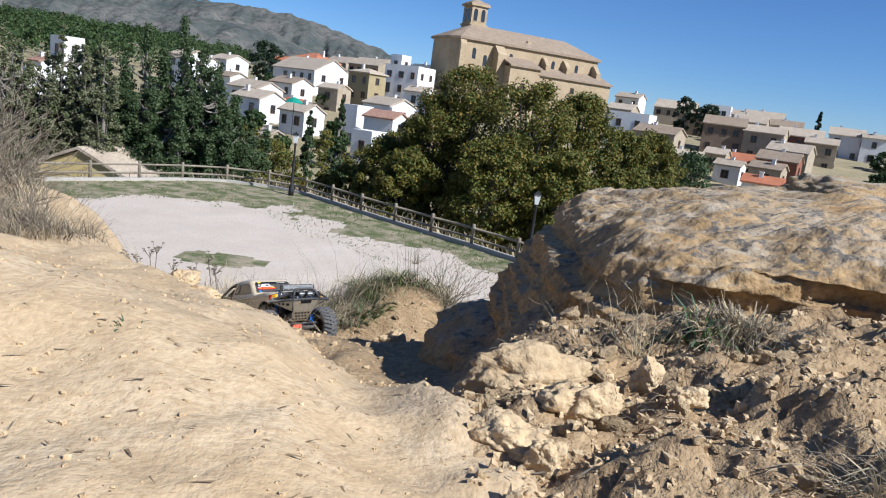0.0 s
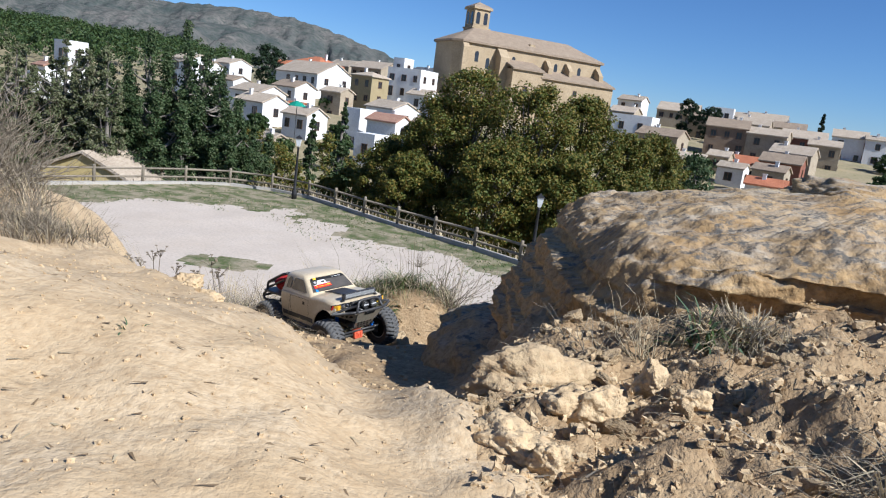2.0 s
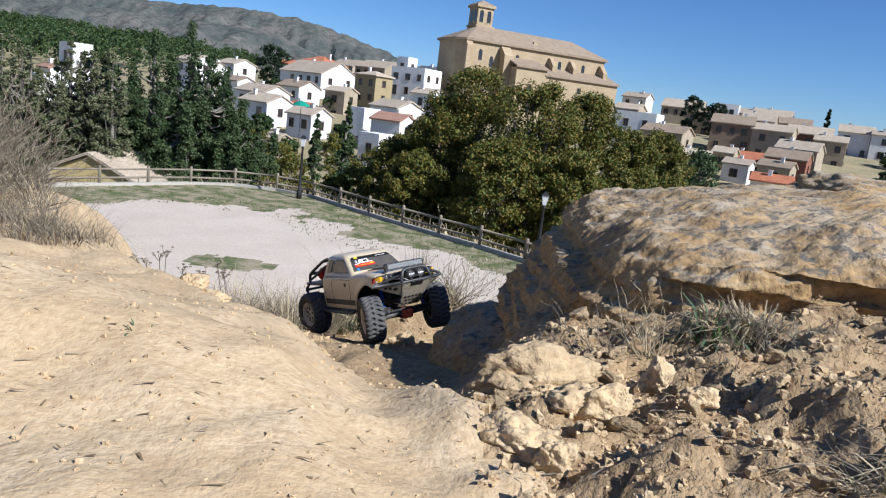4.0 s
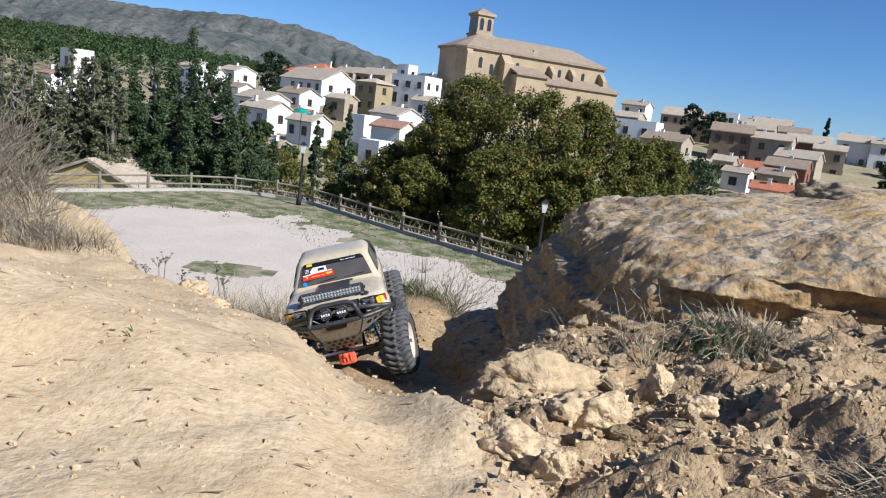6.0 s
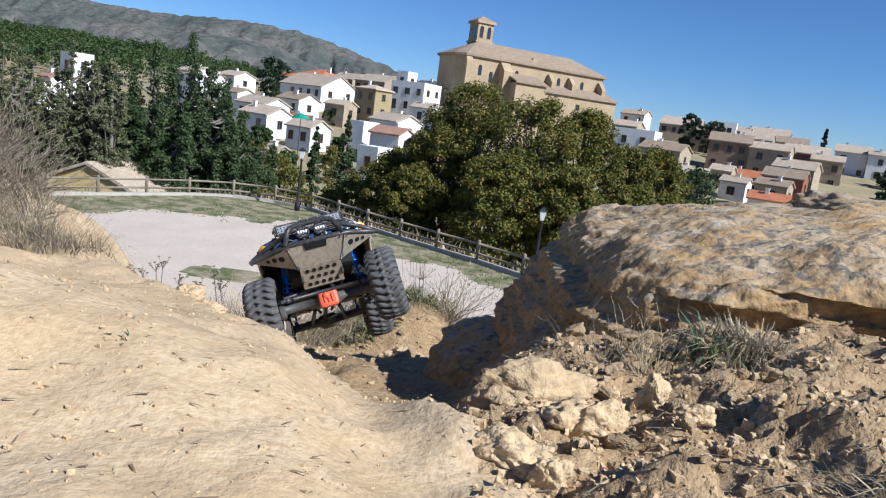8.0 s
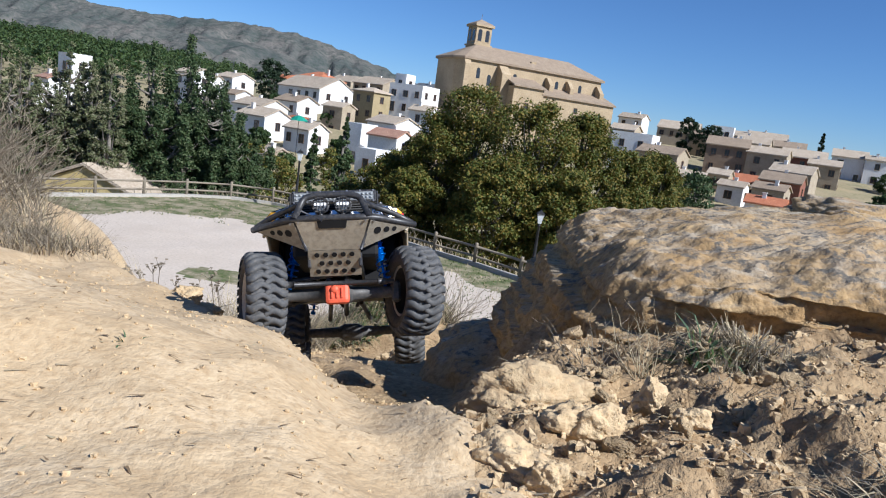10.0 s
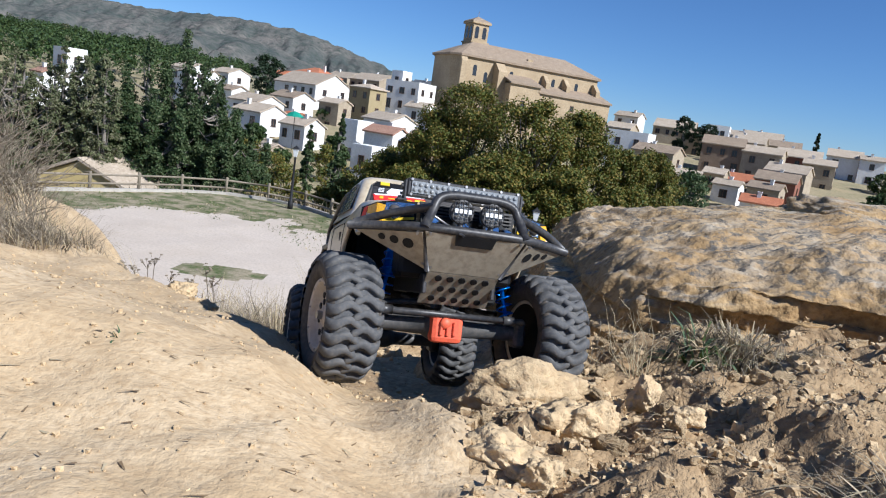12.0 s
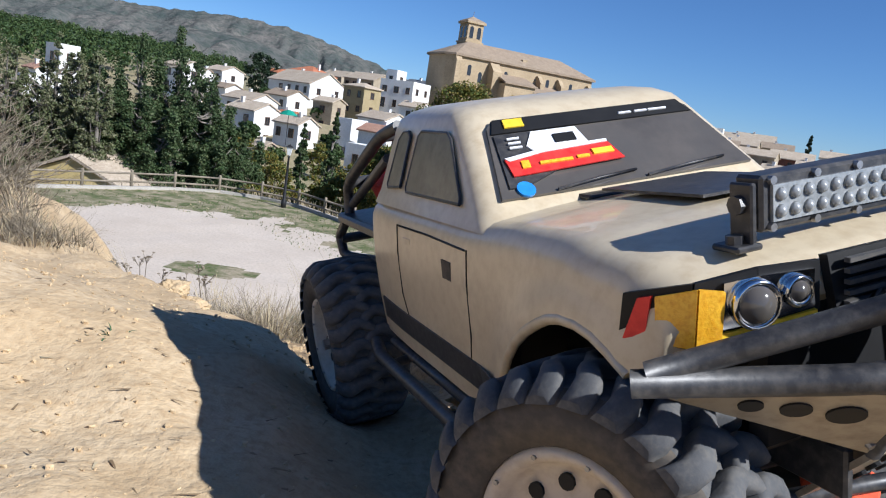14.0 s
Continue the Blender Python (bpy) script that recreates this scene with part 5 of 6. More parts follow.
def build_lamp(x, y, top):
    lamp = tagged(new("street_lamp"), "black iron lamp post with a square lantern", "street lamp", "lamps by the fence")
    z = high(x, y)
    lamp.location = (x, y, z)
    h = top - z
    bm = bmesh.new()
    lathe(bm, [(.16, 0), (.16, .35), (.09, .5), (.075, h * .5), (.055, h - .75), (.09, h - .70), (.03, h - .62)], None, 10)
    part("pole", bm, M_IRON, lamp)
    bm = bmesh.new()
    lathe(bm, [(.11, h - .60), (.21, h - .16)], pose(0, 0, 0, 0, 0, 45), 4, smooth=False)
    lantern = part("lantern", bm, M_MILK, lamp, "milky lantern glass")
    bm = bmesh.new()
    lathe(bm, [(.26, h - .16), (.24, h - .12), (.10, h - .03), (.03, h + .02), (.0001, h + .06)], pose(0, 0, 0, 0, 0, 45), 4, smooth=False)
    part("cap", bm, M_IRON, lantern)


build_lamp(-9.1, 41.7, 3.65)
build_lamp(4.05, 33.0, 2.98)
r = np.random.RandomState(3)
gx, gy = r.uniform(-24, 6, 20000), r.uniform(22, 46, 20000)
dd = fence_beyond(gx, gy)
ok = (dd > -7 + 2 * fbm(gx * .35, gy * .35, 3, 9)) & (dd < -.3) & (fbm(gx * .8, gy * .8, 3, 4) > -.05)
gx, gy = gx[ok], gy[ok]
tagged(blades("turf_grass", np.stack([gx, gy, height(gx, gy) - .01], 1), .13, .05, (M_GRASS, M_STRAW), 1.2, .5, 2, weights=(.75, .25)), "short patchy green and dry turf", "grass", kind="stuff")
gx, gy = r.uniform(-24, 12, 9000), r.uniform(20, 50, 9000)
dd = fence_beyond(gx, gy)
ok = (dd > .4) & (dd < 3.4)
gx, gy = gx[ok], gy[ok]
tagged(blades("reed_grass", np.stack([gx, gy, height(gx, gy) - .02], 1), .8, .05, (M_STRAW, M_GREY), .5, .4, 5), "tall dry grass below the fence", "grass", kind="stuff")


# ---- trees ----
M_PLANE = leafy("plane_tree_leaves", (0.055, 0.08, 0.016), (0.105, 0.115, 0.02), (0.21, 0.145, 0.03))
M_POPLAR = leafy("poplar_leaves", (0.030, 0.058, 0.020), (0.052, 0.085, 0.030), (0.095, 0.115, 0.05))
M_PALE = leafy("pale_poplar_leaves", (0.07, 0.09, 0.035), (0.12, 0.135, 0.06), (0.20, 0.19, 0.12))
M_PINE = leafy("pine_needles", (0.022, 0.045, 0.014), (0.043, 0.075, 0.022), (0.07, 0.10, 0.03))
M_CYPRESS = leafy("cypress_leaves", (0.012, 0.025, 0.012), (0.022, 0.04, 0.018), (0.03, 0.05, 0.022))
M_BARK = surface("grey_bark", (0.16, 0.14, 0.115), (0.26, 0.235, 0.2), (0.10, 0.085, 0.07), 2, 18, 0.95, 0.6, dist=.03)


def leaf_cloud(clumps, per, leaf, seed, up=.3):
    """Leaves round clump centres (x, y, z, radius): small bent quads."""
    r = np.random.RandomState(seed)
    c = np.repeat(np.asarray(clumps, float), per, axis=0)
    n = len(c)
    d = r.normal(size=(n, 3))
    d /= np.linalg.norm(d, axis=1, keepdims=True)
    p = c[:, :3] + d * (c[:, 3] * r.uniform(.35, 1.05, n))[:, None] * np.array([1, 1, .8])
    nrm = d + r.normal(size=(n, 3)) * .7 + np.array([0, 0, up])
    nrm /= np.linalg.norm(nrm, axis=1, keepdims=True)
    u = np.cross(nrm, r.normal(size=(n, 3)))
    u /= np.linalg.norm(u, axis=1, keepdims=True)
    v = np.cross(nrm, u)
    s = (leaf * r.uniform(.6, 1.3, n))[:, None]
    V = np.stack([p - u * s * .5, p + v * s * .42 + nrm * s * .1, p + u * s * .55, p - v * s * .42 + nrm * s * .1], 1).reshape(-1, 3)
    return V, np.arange(n * 4).reshape(-1, 4)


def build_tree(x, y, top, width, shape, mat, label, seed, leaf=.22, per=70, n=110, name="tree", group="", bark=None, low=.12):
    r = random.Random(seed)
    z = high(x, y)
    h = top - z
    tree = tagged(new(name), label, "tree", group)
    tree.location = (x, y, z)
    bm = bmesh.new()
    lean = Vector((r.uniform(-.03, .03), r.uniform(-.03, .03), 1)) * h
    tube(bm, [lean * t + Vector((r.uniform(-.05, .05), r.uniform(-.05, .05), 0)) for t in (-.03, .15, .35, .6, .85)], [h * f for f in (.026, .021, .017, .010, .003)], 9)
    clumps = []
    plumes = [(0, 0, 1.0)] + [(width * .36 * math.cos(q * 1.05) * r.uniform(.7, 1.1), width * .36 * math.sin(q * 1.05), r.uniform(.66, .93)) for q in range(6)]
    for k in range(n):
        t = low + (1 - low) * r.random() ** .85
        a = r.uniform(0, 2 * math.pi)
        if shape == "column":
            px, py, ph = plumes[k % len(plumes)]
            w = width * .25 * (1 - t) ** .6 * min(1, .5 + t * 2)
            q = math.sqrt(r.random()) * w
            rad = width * r.uniform(.11, .18) * (1.15 - .65 * t)
        elif shape == "spire":
            w = width * .5 * (1 - t) ** .7 * min(1, .3 + t * 4)
            q = math.sqrt(r.random()) * w * .8
            rad = width * r.uniform(.12, .2) * (1.15 - t)
        else:
            w = width * .5 * math.sqrt(max(0.03, 1 - ((t - .55) / .47) ** 2))
            q = w * (r.random() ** .45) * r.uniform(.82, 1.08)
            rad = width * r.uniform(.06, .13)
        c = Vector((q * math.cos(a), q * math.sin(a), t * h)) + Vector((lean.x, lean.y, 0)) * t
        if shape == "column":
            c = Vector((c.x + px * (.6 + .4 * t), c.y + py, c.z * ph))
        clumps.append((*c, rad))
        if k % 4 == 0:
            s = lean * max(.08, t - (.28 if shape != "round" else .38) * r.uniform(.5, 1))
            tube(bm, [s, s.lerp(c, .5) + Vector((0, 0, -.02 * h)), c], [h * .007, h * .005, h * .002], 5)
    part("trunk", bm, bark or M_BARK, tree)
    V, F = leaf_cloud(clumps, per, leaf, seed)
    from_arrays("crown", V, F, mat, tree)
    return tree


PLANES = [(0.9, 50, 8.6, 7.5), (4.6, 47, 8.2, 7.5), (8.2, 49, 7.9, 6.5), (-1.6, 50, 6.9, 6.0), (-4.6, 51, 3.4, 5.0), (11.9, 52, 6.0, 5.5), (14.8, 55, 6.1, 5.0), (2.6, 43.5, 4.6, 6.0), (6.8, 43, 4.2, 5.6), (-2.8, 46.5, 3.0, 4.6), (10.5, 45, 3.6, 5.0), (13.5, 47, 3.2, 4.6), (17.0, 60, 5.2, 5.0)]
for k, (x, y, t, w) in enumerate(PLANES):
    build_tree(x, y, t, w, "round", M_PLANE, "broad plane tree with green and yellowing leaves", 100 + k, .155, 150, 210, "plane_tree", "plane trees by the river", low=.2)
POPLARS = [(-24.8, 58, 8.6, 5.0), (-22.6, 60, 9.8, 4.6), (-18.4, 56, 6.3, 4.4), (-20.5, 58, 8.2, 4.2), (-27.2, 60, 6.4, 4.6), (-16.4, 58, 2.8, 3.6), (-23.0, 55, 5.0, 4.4), (-26.0, 55, 3.4, 4.2), (-28.6, 60, 5.4, 4.2), (-20.4, 54, 4.2, 4.0), (-17.4, 55, 3.4, 3.6)]
for k, (x, y, t, w) in enumerate(POPLARS):
    build_tree(x, y, t + .7, w * 1.22, "column", M_POPLAR, "dark green poplar with a dense upright crown", 130 + k, .155, 100, 270, "poplar", "poplars by the river")
for k, (x, y, t, w) in enumerate([(-30.8, 62, 7.4, 2.8), (-29.4, 57, 6.8, 3.0), (-33.0, 57, 5.2, 4.0), (-30.8, 50, 7.3, 2.6), (-32.6, 51, 7.8, 3.0), (-35.5, 60, 4.5, 4.5), (-28.4, 53, 2.2, 4.0), (-31.4, 48, 3.2, 3.4), (-34.5, 50, 3.0, 4.0), (-36.5, 56, 6.4, 3.6), (-38.5, 60, 6.0, 4.2), (-34.0, 64, 6.6, 3.8), (-28.8, 56, 4.6, 3.6), (-32.5, 52, 7.5, 3.0), (-30.8, 52, 6.9, 3.2), (-28.1, 52, 9.1, 2.6), (-26.5, 52, 8.6, 2.4), (-25.0, 52, 7.4, 3.0), (-29.1, 52, 6.6, 3.4)]):
    build_tree(x, y, t, w * 1.25, "column", M_PALE, "thin pale poplar with bare white stems showing", 150 + k, .145, 72, 210, "poplar", "pale poplars")
for k, (x, y, t, w) in enumerate([(-10.1, 62, 5.6, 3.2), (-13.4, 66, 4.2, 2.6)]):
    build_tree(x, y, t, w, "spire", M_POPLAR, "slender green poplar before the houses", 170 + k, .24, 60, 110, "poplar", "slender poplars")
for k, (x, y, t, w) in enumerate([(-7.8, 55, .8, 3.6), (-9.6, 56, -.2, 3.4), (-11.6, 55, -.4, 3.4), (-14.2, 55, -.6, 3.0), (-6.0, 53, 1.2, 3.6), (-16.5, 70, -.4, 5), (-12.0, 75, -.2, 5), (-20.0, 80, .2, 5), (-8.5, 72, 1.0, 5), (-25, 88, .6, 5), (-15.5, 90, 1.2, 4.5), (-30, 95, 0.4, 5), (-7.0, 88, 2.2, 5)]):
    build_tree(x, y, t, w, "round", M_PLANE, "low yellow-green riverside bush", 180 + k, .22, 50, 70, "bush", "riverside bushes")
build_tree(23.3, 70, 4.7, 7.0, "round", M_POPLAR, "broad dark green tree before the white house", 190, .28, 60, 120, "tree")
build_tree(77.1, 160, 15.2, 3.1, "spire", M_CYPRESS, "dark pointed cypress among the houses", 191, .35, 60, 70, "cypress")
build_tree(-48.1, 180, 15.2, 9.0, "round", M_CYPRESS, "dark round tree above the houses", 192, .5, 50, 90, "tree")
for k, (x, y, t, w) in enumerate([(54.0, 178, 15.2, 6), (58.5, 175, 14.2, 6.5), (74, 120, 4.2, 6), (80, 125, 5.0, 7), (62, 190, 13, 6), (-31, 112, 1.6, 3.5), (47, 96, .8, 3), (68, 118, 3.0, 5), (88, 150, 8.0, 7), (60, 101, 1.6, 5), (66, 106, 2.6, 6), (73, 112, 3.4, 6), (84, 130, 6.0, 7), (92, 138, 7.0, 7), (72, 100, 1.8, 6), (80, 108, 3.0, 7), (90, 118, 4.5, 8), (98, 140, 6.5, 8), (86, 140, 6.0, 6), (76, 128, 4.5, 6), (-19, 118, 1.2, 4), (-29, 104, -.4, 4.5), (-24, 100, -.8, 4), (-17, 104, .4, 4), (-35, 112, .8, 5), (-14, 130, 4.6, 4), (-25, 140, 5.4, 4.5), (-40, 155, 7.2, 5)]):
    build_tree(x, y, t, w, "round", M_CYPRESS if k < 2 else M_PINE, "dark green garden tree among the houses", 200 + k, .4, 50, 70, "tree", "village trees")


def build_wood():
    """Pine wood on the far slope, seen as one canopy."""
    r = np.random.RandomState(11)
    n = 2000
    x, y = r.uniform(-340, -60, n), r.uniform(165, 430, n)
    ok = (x < -78 - (y - 165) * .16 + r.uniform(-10, 10, n))
    x, y = x[ok], y[ok]
    z = height(x, y)
    cl = []
    for k in range(len(x)):
        hgt = r.uniform(5, 8.5)
        for j in range(5):
            cl.append((x[k] + r.uniform(-1.4, 1.4), y[k] + r.uniform(-1.4, 1.4), z[k] + hgt * (.45 + .12 * j), r.uniform(1.2, 2.0) * (1.25 - .14 * j)))
    V, F = leaf_cloud(cl, 20, .72, 12)
    tagged(from_arrays("pine_wood", V, F, M_PINE), "dense green pine wood on the hillside", "wood", kind="stuff")
    # scattered orchard and scrub
    x, y = r.uniform(-300, 120, 500), r.uniform(430, 900, 500)
    z = height(x, y)
    V, F = leaf_cloud([(a, b, c + 1.5, r.uniform(1.2, 3)) for a, b, c in zip(x, y, z)], 14, 1.2, 13)
    tagged(from_arrays("orchard", V, F, M_PINE), "scattered olive trees on the far fields", "wood", kind="stuff")


build_wood()


# ---- village ----
M_TILE = surface("sun_bleached_roof_tiles", (0.40, 0.325, 0.24), (0.50, 0.42, 0.325), (0.30, 0.235, 0.17), .8, 6, 0.9, 0.8, rand=.1, dist=.12)
M_TILE_RED = surface("orange_roof_tiles", (0.42, 0.15, 0.075), (0.50, 0.20, 0.10), (0.33, 0.11, 0.06), 1.2, 6, 0.9, 0.8, dist=.12)
M_TILE_FADED = surface("faded_red_roof_tiles", (0.34, 0.19, 0.13), (0.42, 0.26, 0.18), (0.27, 0.14, 0.10), 1.0, 6, 0.9, 0.8, dist=.12)
M_TILE_OLD = surface("brown_old_roof_tiles", (0.27, 0.205, 0.145), (0.36, 0.28, 0.20), (0.20, 0.15, 0.105), .8, 6, 0.95, 0.8, dist=.12)
M_WALLS = {
    "white": surface("whitewash", (0.72, 0.71, 0.68), (0.80, 0.79, 0.77), (0.62, 0.60, 0.56), .5, 5, 0.9, 0.15, dist=.03),
    "ochre": surface("ochre_render", (0.30, 0.24, 0.13), (0.36, 0.29, 0.165), (0.25, 0.2, 0.11), .6, 6, 0.9, 0.2, dist=.03),
    "stone": surface("rubble_stone_wall", (0.33, 0.27, 0.19), (0.43, 0.36, 0.26), (0.25, 0.2, 0.14), .9, 5, 0.95, 0.6, dist=.06),
    "brown": surface("brown_render", (0.20, 0.145, 0.10), (0.26, 0.19, 0.135), (0.16, 0.115, 0.08), .6, 5, 0.9, 0.3, dist=.03),
    "brick": surface("red_brick_wall", (0.22, 0.085, 0.055), (0.28, 0.12, 0.075), (0.17, 0.07, 0.045), .7, 7, 0.9, 0.3, dist=.03),
    "yellow": surface("yellow_render", (0.58, 0.45, 0.20), (0.64, 0.51, 0.25), (0.5, 0.38, 0.16), .5, 5, 0.9, 0.15, dist=.03),
    "church": surface("honey_ashlar", (0.36, 0.275, 0.17), (0.45, 0.35, 0.225), (0.28, 0.21, 0.13), .35, 3.5, 0.95, 0.5, dist=.06)}
M_PANE = surface("dark_window_glass", (0.02, 0.022, 0.026), (0.04, 0.042, 0.046), None, 1, 10, 0.15, 0.0, spec=.6)
M_FRAME = surface("brown_window_frame", (0.12, 0.07, 0.045), (0.17, 0.10, 0.06), None, 2, 20, 0.7, 0.1)
M_GREYROOF = surface("grey_sheet_roof", (0.10, 0.11, 0.12), (0.15, 0.16, 0.17), None, .6, 8, 0.6, 0.1)


def window(parent, m, w, h, arch=False):
    """A window set 4 cm proud of nothing: dark pane sunk in a thin raised surround. m: its centre, facing -y."""
    bm = bmesh.new()
    t = .09
    for x0, x1, z0, z1 in ((-w / 2 - t * 1.4, w / 2 + t * 1.4, -h / 2 - t, -h / 2),) if arch else ((-w / 2 - t, -w / 2, -h / 2, h / 2), (w / 2, w / 2 + t, -h / 2, h / 2), (-w / 2 - t, w / 2 + t, h / 2, h / 2 + t), (-w / 2 - t * 1.6, w / 2 + t * 1.6, -h / 2 - t, -h / 2)):
        box(bm, x0, x1, -.07, .04, z0, z1)
    if not arch:
        box(bm, -.03, .03, -.045, .02, -h / 2, h / 2)
    win = part("window", bm, M_FRAME if not arch else M_WALLS["church"], parent)
    win.matrix_local = m
    bm = bmesh.new()
    if arch:
        prism(bm, [(-w / 2, -h / 2), (w / 2, -h / 2)] + [(w / 2 * math.cos(radians(a)), h / 2 - w / 2 + w / 2 * math.sin(radians(a))) for a in range(0, 181, 30)], -.02, .03, axis="y")
    else:
        box(bm, -w / 2, w / 2, -.02, .03, -h / 2, h / 2)
    part("pane", bm, M_PANE, win)


def build_house(x, y, eave, w, d, wall, roof, turn, floors=2, kind="gable", label="", rise=.3, seed=0, wins=True):
    """A village house: walls to the ground, roof with overhang, windows floor by floor, a chimney."""
    r = random.Random(seed)
    house = tagged(new("house"), label, "house", "village houses")
    base = min(high(x, y), eave - 2.9 * floors) - 1.0
    house.matrix_world = pose(x, y, base, 0, 0, turn)
    h, hw, hd = eave - base, w / 2, d / 2
    bm = bmesh.new()
    if kind == "gable":
        up = hd * rise * 2
        prism(bm, [(-hd, 0), (hd, 0), (hd, h), (0, h + up * .94), (-hd, h)], -hw, hw)
    else:
        box(bm, -hw, hw, -hd, hd, 0, h + (.6 if kind == "flat" else 0))
    part("wall", bm, M_WALLS[wall], house)
    bm, o = bmesh.new(), .38
    if kind == "gable":
        for s in (1, -1):
            e, t = hd + o, hd * rise * 2
            slope = t / hd
            prism(bm, [(s * e, h - o * slope), (s * e, h - o * slope + .22), (0, h + t + .22), (0, h + t)], -hw - o * .6, hw + o * .6)
    elif kind == "hip":
        t, k = min(hw, hd) * rise * 2, min(hw, hd)
        q = [bm.verts.new(v) for v in ((-hw - o, -hd - o, h - .1), (hw + o, -hd - o, h - .1), (hw + o, hd + o, h - .1), (-hw - o, hd + o, h - .1), (-hw - o, -hd - o, h + .1), (hw + o, -hd - o, h + .1), (hw + o, hd + o, h + .1), (-hw - o, hd + o, h + .1))]
        if hw > hd:
            a, b = bm.verts.new((-hw + k, 0, h + t)), bm.verts.new((hw - k + .02, 0, h + t))
            fs = ((4, 5, b, a), (6, 7, a, b), (5, 6, b), (7, 4, a))
        else:
            a, b = bm.verts.new((0, -hd + k, h + t)), bm.verts.new((0, hd - k + .02, h + t))
            fs = ((5, 6, b, a), (7, 4, a, b), (4, 5, a), (6, 7, b))
        for f in fs:
            bm.faces.new([q[i] if isinstance(i, int) else i for i in f])
        for f in ((0, 3, 2, 1), (0, 1, 5, 4), (1, 2, 6, 5), (2, 3, 7, 6), (3, 0, 4, 7)):
            bm.faces.new([q[i] for i in f])
        bmesh.ops.recalc_face_normals(bm, faces=bm.faces)
    else:
        box(bm, -hw + .25, hw - .25, -hd + .25, hd - .25, h + .3, h + .45)
    rf = part("roof", bm, roof, house)
    if kind != "flat" and wins:
        bm = bmesh.new()
        cx, cy, top = hw * r.uniform(-.6, .6), hd * r.uniform(-.35, .35), h + hd * rise * 2
        box(bm, cx - .25, cx + .25, cy - .22, cy + .22, h, top + .6)
        box(bm, cx - .32, cx + .32, cy - .29, cy + .29, top + .6, top + .7)
        part("chimney", bm, M_WALLS["white"], rf)
    if wins:
        for f in range(floors):
            z = h - 1.45 - f * 2.9
            n = max(1, int(w / 2.6))
            for i in range(n):
                wx = -hw + w * (i + .5) / n + r.uniform(-.25, .25)
                if r.random() < .85:
                    window(house, pose(wx, -hd, z), r.choice((.8, .95, 1.1)), r.choice((1.1, 1.35, 1.9)) if f else 1.2)
            n = max(1, int(d / 3.4))
            for i in range(n):
                wy = -hd + d * (i + .5) / n
                for s in (1, -1):
                    if r.random() < .7:
                        window(house, pose(s * hw, wy, z, 0, 0, 90 * s), .85, 1.2)
    return house


